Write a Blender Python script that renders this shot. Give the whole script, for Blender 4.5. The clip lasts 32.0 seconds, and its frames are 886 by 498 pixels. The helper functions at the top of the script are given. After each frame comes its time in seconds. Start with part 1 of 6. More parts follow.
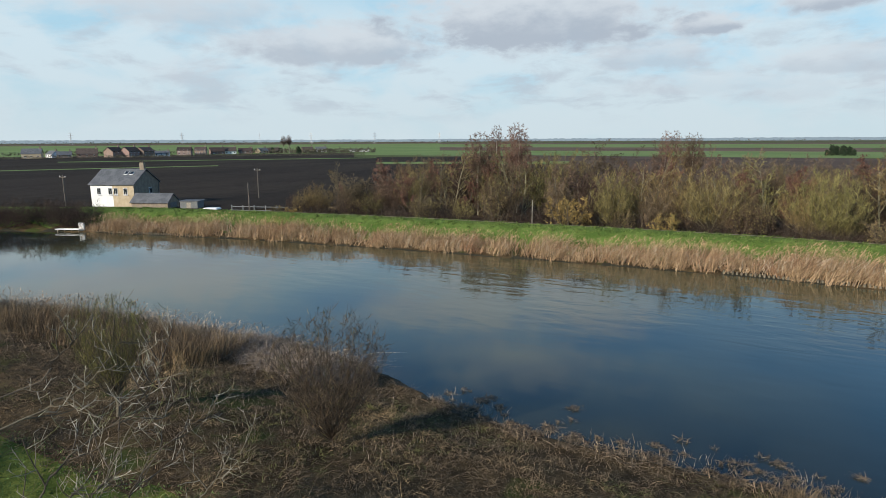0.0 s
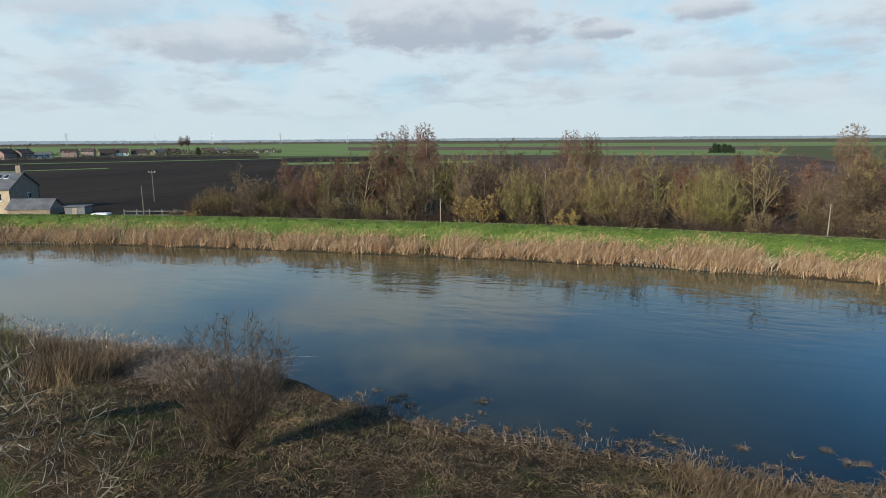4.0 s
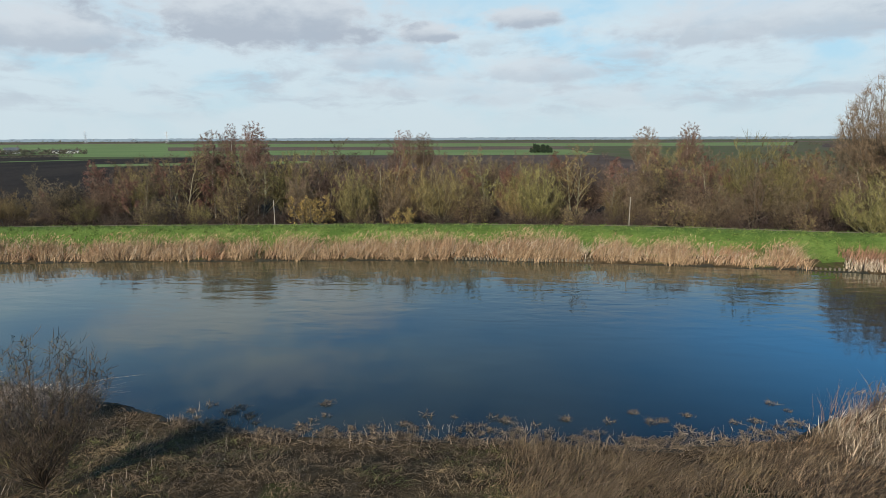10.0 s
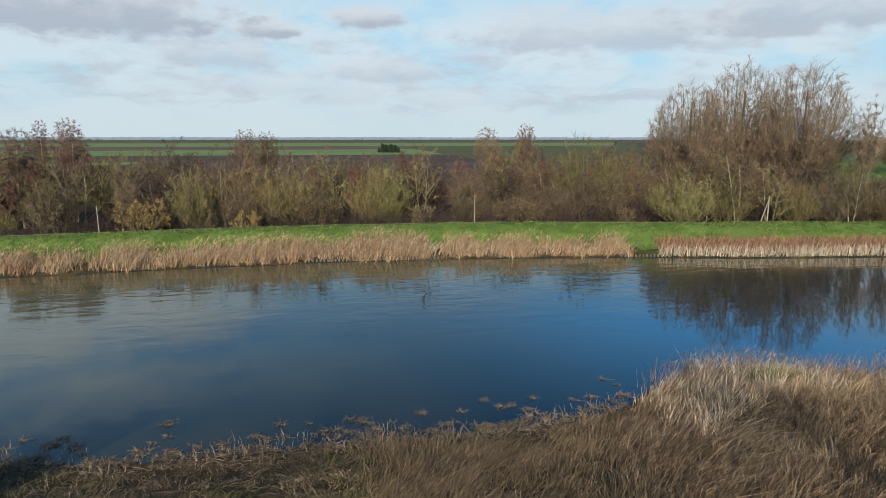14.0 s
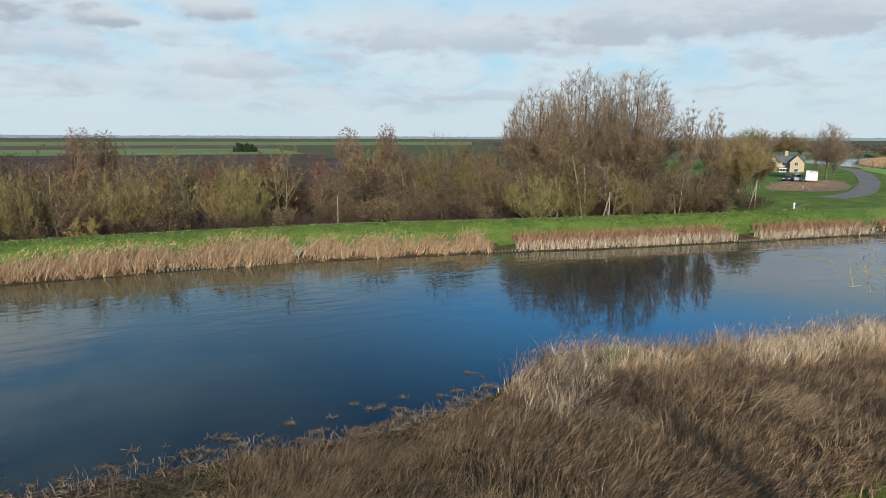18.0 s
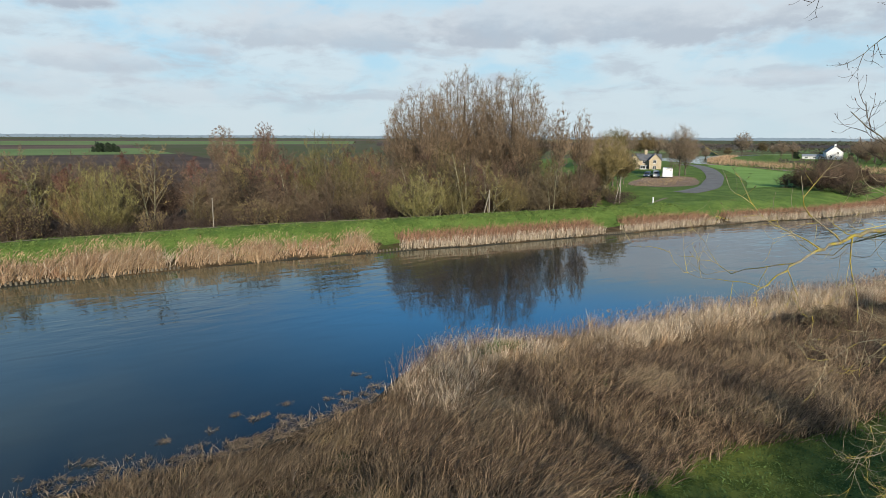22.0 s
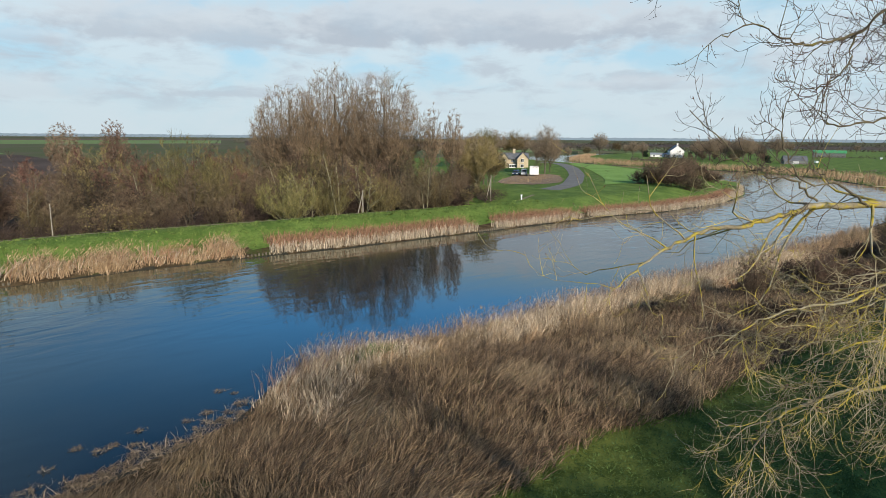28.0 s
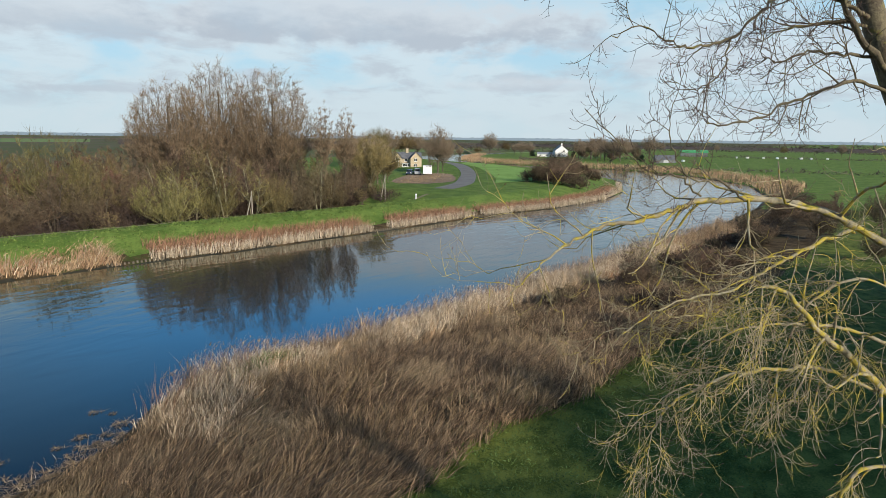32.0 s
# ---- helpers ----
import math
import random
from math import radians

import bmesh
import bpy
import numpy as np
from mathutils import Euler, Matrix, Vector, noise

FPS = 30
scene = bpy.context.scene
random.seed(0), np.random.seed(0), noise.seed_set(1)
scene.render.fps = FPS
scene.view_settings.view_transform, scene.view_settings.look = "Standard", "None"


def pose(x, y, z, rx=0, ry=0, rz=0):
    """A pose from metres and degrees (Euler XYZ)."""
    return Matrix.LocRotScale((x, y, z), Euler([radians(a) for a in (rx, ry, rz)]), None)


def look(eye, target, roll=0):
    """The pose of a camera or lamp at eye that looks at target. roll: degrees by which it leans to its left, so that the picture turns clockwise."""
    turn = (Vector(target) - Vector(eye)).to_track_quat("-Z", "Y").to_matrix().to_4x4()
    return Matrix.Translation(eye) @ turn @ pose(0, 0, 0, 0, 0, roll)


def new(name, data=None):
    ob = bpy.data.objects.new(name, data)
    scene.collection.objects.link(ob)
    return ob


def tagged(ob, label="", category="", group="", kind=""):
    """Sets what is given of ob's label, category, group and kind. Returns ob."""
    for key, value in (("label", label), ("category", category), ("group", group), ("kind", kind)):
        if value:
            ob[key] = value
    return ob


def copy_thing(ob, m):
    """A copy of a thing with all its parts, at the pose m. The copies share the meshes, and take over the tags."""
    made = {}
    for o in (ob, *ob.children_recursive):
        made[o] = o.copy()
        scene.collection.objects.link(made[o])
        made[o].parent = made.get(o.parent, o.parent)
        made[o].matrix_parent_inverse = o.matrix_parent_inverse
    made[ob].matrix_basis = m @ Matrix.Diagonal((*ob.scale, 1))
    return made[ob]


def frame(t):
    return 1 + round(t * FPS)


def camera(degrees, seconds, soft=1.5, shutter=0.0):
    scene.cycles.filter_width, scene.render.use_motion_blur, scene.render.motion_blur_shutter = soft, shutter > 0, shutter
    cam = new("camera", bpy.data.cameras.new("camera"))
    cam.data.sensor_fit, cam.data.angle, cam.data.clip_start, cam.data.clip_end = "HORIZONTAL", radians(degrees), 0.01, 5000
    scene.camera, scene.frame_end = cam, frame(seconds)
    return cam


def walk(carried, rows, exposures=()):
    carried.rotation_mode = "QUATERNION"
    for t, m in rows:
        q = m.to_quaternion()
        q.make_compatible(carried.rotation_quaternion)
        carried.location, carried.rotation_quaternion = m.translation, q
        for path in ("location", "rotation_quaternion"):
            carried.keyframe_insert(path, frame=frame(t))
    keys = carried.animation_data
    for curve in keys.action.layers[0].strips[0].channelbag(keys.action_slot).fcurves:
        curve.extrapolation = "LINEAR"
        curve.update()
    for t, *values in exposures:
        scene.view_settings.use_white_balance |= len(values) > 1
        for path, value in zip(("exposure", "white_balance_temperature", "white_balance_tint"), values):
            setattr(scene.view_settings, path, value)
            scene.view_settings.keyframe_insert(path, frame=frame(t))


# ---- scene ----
cam = camera(72.56, 32.0, soft=0.7)


def aim(t, x, y, z, yaw, pitch, roll):
    """A row of the path: yaw clockwise from +y, pitch up, roll, in degrees."""
    a, p = radians(yaw), radians(pitch)
    way = Vector((math.sin(a) * math.cos(p), math.cos(a) * math.cos(p), math.sin(p)))
    eye = Vector((x, y, z))
    return t, look(eye, eye + 100 * way, roll)


walk(cam, [aim(*row) for row in (
    (0, -0.670, 0.035, 11.980, -29.697, -10.245, -0.240),
    (0.5, -0.611, 0.062, 11.958, -28.868, -10.224, -0.355),
    (1, -0.567, 0.079, 11.944, -27.859, -10.231, -0.351),
    (1.5, -0.548, 0.108, 11.943, -26.738, -10.242, -0.358),
    (2, -0.539, 0.145, 11.937, -25.466, -10.226, -0.353),
    (2.5, -0.531, 0.173, 11.931, -24.268, -10.263, -0.390),
    (3, -0.503, 0.179, 11.920, -23.130, -10.266, -0.347),
    (3.5, -0.465, 0.167, 11.918, -22.167, -10.287, -0.403),
    (5.5, -0.381, 0.046, 11.930, -17.764, -10.320, -0.343),
    (6, -0.354, 0.018, 11.949, -16.352, -10.350, -0.365),
    (6.5, -0.334, -0.006, 11.955, -15.095, -10.343, -0.336),
    (7, -0.313, -0.015, 11.941, -13.824, -10.376, -0.269),
    (7.5, -0.299, -0.001, 11.928, -12.615, -10.380, -0.270),
    (8, -0.291, 0.024, 11.923, -11.256, -10.396, -0.208),
    (8.5, -0.294, 0.024, 11.912, -9.987, -10.384, -0.265),
    (9, -0.286, 0.011, 11.906, -8.635, -10.394, -0.282),
    (9.5, -0.282, -0.012, 11.896, -7.307, -10.390, -0.279),
    (10, -0.284, -0.024, 11.890, -5.804, -10.371, -0.222),
    (10.5, -0.291, -0.026, 11.871, -4.356, -10.372, -0.221),
    (11, -0.303, -0.024, 11.851, -2.836, -10.357, -0.225),
    (11.5, -0.311, -0.007, 11.837, -1.290, -10.352, -0.181),
    (12, -0.288, 0.020, 11.824, 0.577, -10.348, -0.167),
    (12.5, -0.240, 0.051, 11.823, 2.433, -10.351, -0.100),
    (13, -0.191, 0.058, 11.835, 4.484, -10.399, -0.076),
    (13.5, -0.168, 0.031, 11.852, 6.357, -10.400, -0.027),
    (14, -0.164, -0.005, 11.870, 8.376, -10.407, -0.004),
    (14.5, -0.163, -0.043, 11.882, 10.361, -10.405, 0.040),
    (16.5, -0.148, -0.119, 12.010, 17.510, -10.484, 0.078),
    (17, -0.145, -0.122, 12.030, 19.372, -10.487, 0.143),
    (17.5, -0.143, -0.120, 12.037, 20.517, -10.480, 0.171),
    (18, -0.123, -0.131, 12.042, 21.286, -10.477, 0.191),
    (18.5, -0.098, -0.153, 12.054, 22.436, -10.469, 0.189),
    (19, -0.089, -0.178, 12.061, 23.912, -10.440, 0.218),
    (19.5, -0.093, -0.194, 12.063, 25.631, -10.452, 0.255),
    (20, -0.105, -0.221, 12.066, 27.480, -10.445, 0.267),
    (20.5, -0.108, -0.248, 12.075, 29.214, -10.439, 0.264),
    (21, -0.095, -0.278, 12.079, 30.468, -10.446, 0.297),
    (21.5, -0.071, -0.308, 12.066, 31.335, -10.475, 0.284),
    (22, -0.012, -0.307, 12.071, 32.227, -10.495, 0.304),
    (22.5, 0.064, -0.251, 12.082, 33.003, -10.505, 0.279),
    (23, 0.164, -0.166, 12.088, 33.807, -10.484, 0.242),
    (23.5, 0.328, -0.065, 12.098, 34.585, -10.509, 0.296),
    (24, 0.532, 0.040, 12.125, 35.398, -10.516, 0.325),
    (24.5, 0.676, 0.130, 12.142, 36.056, -10.527, 0.346),
    (25, 0.728, 0.164, 12.114, 36.702, -10.532, 0.323),
    (25.5, 0.727, 0.145, 12.071, 37.767, -10.533, 0.377),
    (27.5, 0.688, 0.012, 12.042, 42.626, -10.479, 0.435),
    (28, 0.700, 0.021, 12.057, 43.950, -10.475, 0.438),
    (28.5, 0.721, 0.059, 12.060, 45.217, -10.454, 0.468),
    (29, 0.751, 0.103, 12.057, 46.626, -10.450, 0.556),
    (29.5, 0.776, 0.136, 12.045, 47.878, -10.421, 0.558),
    (30, 0.790, 0.158, 12.027, 49.157, -10.404, 0.564),
    (30.5, 0.800, 0.175, 12.015, 50.311, -10.387, 0.603),
    (31, 0.819, 0.189, 12.005, 51.618, -10.365, 0.639),
    (31.5, 0.832, 0.215, 12.007, 52.805, -10.366, 0.649),
    (32, 0.855, 0.245, 12.028, 54.003, -10.418, 0.700),
)], exposures=[(0, 0.22), (32, 0.22)])

# ---- sky and sun ----
SUN_AZ, SUN_EL = radians(197), radians(22)      # clockwise from +y, above the horizon

world = bpy.data.worlds.new("world")
scene.world = world
world.use_nodes = True


class Nodes:
    """Short calls for a node tree."""

    def __init__(self, tree):
        self.tree = tree
        tree.nodes.clear()

    def add(self, kind, sets=None):
        n = self.tree.nodes.new(kind)
        for key, value in (sets or {}).items():
            if isinstance(value, bpy.types.NodeSocket):
                self.tree.links.new(value, n.inputs[key])
            else:
                n.inputs[key].default_value = value
        return n

    def math(self, op, a, b=0.0, c=0.0):
        n = self.add("ShaderNodeMath")
        n.operation = op
        for i, value in enumerate((a, b, c)):
            if isinstance(value, bpy.types.NodeSocket):
                self.tree.links.new(value, n.inputs[i])
            else:
                n.inputs[i].default_value = value
        return n.outputs[0]

    def mix(self, fac, a, b, blend="MIX"):
        n = self.tree.nodes.new("ShaderNodeMix")
        n.data_type, n.blend_type = "RGBA", blend
        for i, value in ((0, fac), (6, a), (7, b)):
            if isinstance(value, bpy.types.NodeSocket):
                self.tree.links.new(value, n.inputs[i])
            else:
                n.inputs[i].default_value = value
        return n.outputs[2]

    def ramp(self, fac, lo, hi, a=0.0, b=1.0):
        n = self.add("ShaderNodeMapRange", {0: fac, 1: lo, 2: hi, 3: a, 4: b})
        n.interpolation_type = "SMOOTHSTEP"
        return n.outputs[0]

    def noise(self, vec, scale, detail=4.0, rough=0.55, warp=0.0):
        return self.add("ShaderNodeTexNoise", {"Vector": vec, "Scale": scale, "Detail": detail, "Roughness": rough, "Distortion": warp}).outputs[0]


# clouds in sight, then those above it that the water mirrors: azimuth, elevation, half width, half height in degrees, strength
CLOUDS = [(-50.7, 10.8, 6.5, 1.9, 0.5), (-39.0, 8.1, 7.8, 1.7, 0.85), (-21.5, 10.3, 10.5, 3.0, 1.0), (-11.4, 7.0, 4.9, 1.2, 0.65), (-7.3, 9.2, 2.9, 0.9, 1.1), (1.3, 10.3, 2.8, 0.9, 1.0), (2.5, 5.8, 4.6, 1.1, 0.65),
          (-6.7, 4.5, 8.2, 0.9, 0.35), (-50.6, 5.5, 3.4, 1.1, 0.4), (21.7, 8.9, 10.9, 1.7, 0.75), (35.3, 9.2, 6.0, 1.8, 0.85), (10.7, 7.3, 2.7, 0.6, 0.5), (47.9, 9.7, 16.5, 2.3, 0.85),
          (62.1, 4.7, 7.0, 0.7, 0.5), (-1.1, 3.9, 4.0, 1.2, 0.4), (9.7, 3.6, 6.0, 0.9, 0.3), (77.4, 6.5, 6.0, 1.2, 0.4)]
HIGH_CLOUDS = [(-60, 12.5, 13, 3.2, 1.0), (-28, 15.5, 10, 2.4, 0.9), (-17, 15.2, 8, 2.6, 1.0), (-21.6, 20.5, 9, 2.6, 0.6), (-42, 21, 9, 3.0, 0.5), (9, 15.0, 8, 1.6, 0.35)]


def build_sky():
    w = Nodes(world.node_tree)
    air = w.add("ShaderNodeTexSky")
    air.sky_type, air.sun_disc, air.sun_elevation, air.sun_rotation = "NISHITA", False, SUN_EL, SUN_AZ
    air.air_density, air.dust_density, air.ozone_density = 1.0, 0.6, 2.2
    sky = w.mix(1.0, air.outputs[0], (0.62, 0.98, 1.3, 1), "MULTIPLY")
    ray = w.add("ShaderNodeTexCoord").outputs["Generated"]
    x, y, z = w.add("ShaderNodeSeparateXYZ", {0: ray}).outputs
    az = w.math("MULTIPLY", w.math("ARCTAN2", x, y), 57.2958)
    el = w.math("MULTIPLY", w.math("ARCSINE", z), 57.2958)
    flat = w.add("ShaderNodeCombineXYZ", {0: w.math("MULTIPLY", az, 0.2), 1: w.math("MULTIPLY", el, 0.42), 2: 0.0}).outputs[0]
    big = w.noise(flat, 0.75, 3, 0.5, 0.4)
    puff = w.noise(flat, 2.2, 9, 0.6, 0.15)
    wob = w.math("ADD", w.math("MULTIPLY_ADD", big, 1.5, -0.75), w.math("MULTIPLY_ADD", puff, 1.5, -0.75))

    def cover(rows, lo, hi):
        total = shade = None
        for a, e, sa, se, k in rows:
            u = w.math("MULTIPLY_ADD", az, 1 / sa, -a / sa)
            v = w.math("MULTIPLY_ADD", el, 1 / se, -e / se)
            below = w.math("MULTIPLY_ADD", w.math("MINIMUM", v, 0.0), 0.35, v)     # flatter base than top
            r = w.math("SQRT", w.math("ADD", w.math("MULTIPLY", u, u), w.math("MULTIPLY", below, below)))
            m = w.ramp(w.math("ADD", r, wob), lo, hi, 0.0, k)
            dark = w.math("MULTIPLY", m, w.ramp(w.math("MULTIPLY_ADD", wob, 0.9, v), 0.75, -0.55))
            total = m if total is None else w.math("MAXIMUM", total, m)
            shade = dark if shade is None else w.math("MAXIMUM", shade, dark)
        return total, shade

    total, shade = cover(CLOUDS, 1.6, 0.75)
    bright, _ = cover(HIGH_CLOUDS, 1.5, 0.2)
    # thin high veil, whitest low down
    clear = w.mix(w.ramp(az, 4.0, 34.0), (2.6, 5.3, 8.2, 1), (1.8, 7.6, 15.6, 1))
    clear = w.mix(w.ramp(el, 16.0, 29.0), clear, (0.45, 1.7, 3.8, 1))
    high = w.mix(w.ramp(el, 12.0, 17.0), (4.5, 6.9, 8.2, 1), clear)
    sky = w.mix(w.ramp(el, 60.0, 30.0, 0.3, 0.85), sky, high)
    veil = w.math("MULTIPLY", w.ramp(w.noise(flat, 0.55, 6, 0.55, 0.3), 0.34, 0.56), w.ramp(el, 14.5, 9.0, 0.05, 0.9))
    lit = w.mix(veil, sky, (6.2, 7.4, 8.1, 1))
    low = w.ramp(el, 9.0, 0.3, 0.0, 0.8)
    lit = w.mix(low, lit, (5.9, 6.9, 7.4, 1))
    # soft grey streaks low in the distance
    wide = w.add("ShaderNodeCombineXYZ", {0: w.math("MULTIPLY", az, 0.13), 1: w.math("MULTIPLY", el, 0.42), 2: 5.0}).outputs[0]
    streak = w.math("MULTIPLY", w.ramp(w.noise(wide, 1.5, 7, 0.6, 0.3), 0.45, 0.68, 0.0, 0.7), w.math("MULTIPLY", w.ramp(el, 1.0, 3.5), w.ramp(el, 12.5, 7.0)))
    lit = w.mix(streak, lit, (4.7, 5.4, 6.15, 1))
    lit = w.mix(w.math("MULTIPLY", bright, 0.9), lit, (6.3, 6.9, 7.4, 1))
    grey = w.mix(shade, (6.2, 6.75, 7.3, 1), (4.1, 4.7, 5.5, 1))
    col = w.mix(w.math("MINIMUM", total, 0.95), lit, grey)
    col = w.mix(w.ramp(el, -0.3, -1.0), col, (1.2, 1.15, 1.0, 1))
    bg = w.add("ShaderNodeBackground", {0: col, 1: 0.09})
    out = w.add("ShaderNodeOutputWorld")
    w.tree.links.new(bg.outputs[0], out.inputs[0])



build_sky()
sun_data = bpy.data.lights.new("sun", "SUN")
sun_data.energy, sun_data.angle, sun_data.color = 5.0, radians(3.0), (1.0, 0.9, 0.76)
sun = new("sun", sun_data)
to_sun = Vector((math.sin(SUN_AZ) * math.cos(SUN_EL), math.cos(SUN_AZ) * math.cos(SUN_EL), math.sin(SUN_EL)))
sun.matrix_world = look(to_sun * 300, (0, 0, 0))


# ---- materials ----
def material(name, a, b, scale=3.0, rough=0.85, bump=0.3, bump_scale=None, island=0.0, obj=0.0, spots=None, metal=0.0, grain=8.0,
             stretch=(1, 1, 1), world_space=False, spec=0.3, height=0.02):
    """A surface mixed of colours a and b by noise at two sizes; island, obj: brightness spread from piece to piece;
    spots: (colour, scale, from, to) of a third colour in blotches."""
    m = bpy.data.materials.new(name)
    m.use_nodes = True
    n = Nodes(m.node_tree)
    vec = n.add("ShaderNodeNewGeometry").outputs["Position"] if world_space else n.add("ShaderNodeTexCoord").outputs["Object"]
    vec = n.add("ShaderNodeMapping", {0: vec, 3: stretch}).outputs[0]
    coarse = n.noise(vec, scale, 5, 0.6)
    finer = n.noise(vec, scale * grain, 4, 0.6)
    f = n.ramp(n.math("ADD", n.math("MULTIPLY", coarse, 0.6), n.math("MULTIPLY", finer, 0.4)), 0.4, 0.6)
    col = n.mix(f, (*a, 1), (*b, 1))
    if spots:
        colour, sc, lo, hi = spots
        col = n.mix(n.ramp(n.noise(vec, sc, 5, 0.65), lo, hi), col, (*colour, 1))
    if island:
        r = n.add("ShaderNodeNewGeometry").outputs["Random Per Island"]
        col = n.mix(1.0, col, n.add("ShaderNodeCombineColor", {i: n.math("MULTIPLY_ADD", r, 2 * island, 1 - island) for i in range(3)}).outputs[0], "MULTIPLY")
    if obj:
        r = n.add("ShaderNodeObjectInfo").outputs["Random"]
        hue = n.add("ShaderNodeHueSaturation", {"Hue": n.math("MULTIPLY_ADD", r, 0.03 * obj / 0.3, 0.5 - 0.015 * obj / 0.3),
                    "Value": n.math("MULTIPLY_ADD", n.math("FRACT", n.math("MULTIPLY", r, 7.3)), 2 * obj, 1 - obj), "Color": col})
        col = hue.outputs[0]
    p = n.add("ShaderNodeBsdfPrincipled", {"Base Color": col, "Roughness": rough, "Metallic": metal, "Specular IOR Level": spec})
    if bump:
        b_ = n.add("ShaderNodeBump", {"Strength": bump, "Distance": height, "Height": n.noise(vec, bump_scale or scale * grain, 4, 0.6)})
        n.tree.links.new(b_.outputs[0], p.inputs["Normal"])
    out = n.add("ShaderNodeOutputMaterial")
    n.tree.links.new(p.outputs[0], out.inputs[0])
    return m


# ---- mesh helpers ----
def sheet(name, verts, faces, mats, index=None, smooth=False):
    """A mesh from arrays: verts (n, 3), faces (m, 3) or (m, 4)."""
    verts, faces = np.asarray(verts, np.float32), np.asarray(faces, np.int32)
    me = bpy.data.meshes.new(name)
    k = faces.shape[1]
    me.vertices.add(len(verts))
    me.vertices.foreach_set("co", verts.ravel())
    me.loops.add(faces.size)
    me.loops.foreach_set("vertex_index", faces.ravel())
    me.polygons.add(len(faces))
    me.polygons.foreach_set("loop_start", np.arange(0, faces.size, k, dtype=np.int32))
    me.polygons.foreach_set("loop_total", np.full(len(faces), k, np.int32))
    if index is not None:
        me.polygons.foreach_set("material_index", np.asarray(index, np.int32))
    if smooth:
        me.polygons.foreach_set("use_smooth", np.ones(len(faces), bool))
    for m in (mats if isinstance(mats, (list, tuple)) else [mats]):
        me.materials.append(m)
    me.update(calc_edges=True)
    return me


def part(name, bm, mat, parent=None, label=""):
    """Links a bmesh, or a mesh, as one object under a thing or a part."""
    if isinstance(bm, bmesh.types.BMesh):
        me = bpy.data.meshes.new(name)
        bm.to_mesh(me)
        bm.free()
        me.materials.append(mat)
    else:
        me = bm
    ob = new(name, me)
    ob.parent = parent
    return tagged(ob, label)


def thing(name, m=None, label="", category="", group="", kind=""):
    ob = new(name)
    ob.empty_display_size = 0.2
    ob.matrix_world = m or Matrix()
    return tagged(ob, label, category, group, kind)


def box(bm, x0, x1, y0, y1, z0, z1, bevel=0.0):
    g = bmesh.ops.create_cube(bm, size=1.0)["verts"]
    bmesh.ops.scale(bm, vec=(x1 - x0, y1 - y0, z1 - z0), verts=g)
    bmesh.ops.translate(bm, vec=((x0 + x1) / 2, (y0 + y1) / 2, (z0 + z1) / 2), verts=g)
    if bevel:
        es = list({e for v in g for e in v.link_edges})
        bmesh.ops.bevel(bm, geom=es, offset=bevel, segments=1, affect="EDGES")
    return bm


def boxed(*a, **k):
    return box(bmesh.new(), *a, **k)


def tube_arrays(paths, sides):
    """Tapered tubes along polylines: paths of (points (k, 3), radii (k,)). Returns verts, triangles."""
    vs, fs, base = [], [], 0
    ang = np.arange(sides) * 2 * np.pi / sides
    ca, sa = np.cos(ang)[:, None], np.sin(ang)[:, None]
    for pts, rad in paths:
        pts = np.asarray(pts, float)
        k = len(pts)
        d = pts[-1] - pts[0]
        d = d / (np.linalg.norm(d) + 1e-9)
        ref = np.array((0, 0, 1.0)) if abs(d[2]) < 0.8 else np.array((1.0, 0, 0))
        u = np.cross(d, ref)
        u /= np.linalg.norm(u) + 1e-9
        v = np.cross(d, u)
        ring = ca * u + sa * v
        vs.append((pts[:, None] + np.asarray(rad)[:, None, None] * ring[None]).reshape(-1, 3))
        i = np.arange(k - 1)[:, None] * sides
        j = np.arange(sides)[None]
        a, b = base + i + j, base + i + (j + 1) % sides
        fs.append(np.stack([a, b, b + sides], -1).reshape(-1, 3))
        fs.append(np.stack([a, b + sides, a + sides], -1).reshape(-1, 3))
        base += k * sides
    return np.concatenate(vs), np.concatenate(fs)


def tubes(name, paths, mat, sides=5):
    v, f = tube_arrays(paths, sides)
    return sheet(name, v, f, mat, smooth=sides > 3)


def ribbons(name, root, way, length, width, bend, mat, rng, droop=0.0, segs=3):
    """Many leaning blades at once: root, way (n, 3); length, width (n,); bend (n, 3) pulls the tips. Flat tapering strips of segs pieces."""
    n = len(root)
    across = np.cross(way, rng.normal(size=(n, 3)))
    across /= np.linalg.norm(across, axis=1)[:, None] + 1e-9
    levels = np.linspace(0, 1, segs + 1)
    vs = []
    for s in levels[:-1]:
        c = root + way * (length * s)[:, None] + bend * (length * s * s)[:, None]
        c[:, 2] -= droop * length * s ** 3
        w = across * (width * (1 - 0.75 * s) / 2)[:, None]
        vs += [c - w, c + w]
    tip = root + way * length[:, None] + bend * length[:, None]
    tip[:, 2] -= droop * length
    vs.append(tip)
    k = len(vs)
    verts = np.stack(vs, 1).reshape(-1, 3)
    b = np.arange(n)[:, None] * k
    tri = []
    for s in range(segs - 1):
        q = 2 * s
        tri += [[q, q + 1, q + 3], [q, q + 3, q + 2]]
    q = 2 * (segs - 1)
    tri.append([q, q + 1, q + 2])
    faces = (b[:, :, None] + np.array(tri).reshape(1, -1, 3)[:, :, :]).reshape(-1, 3)
    return sheet(name, verts, faces, mat)


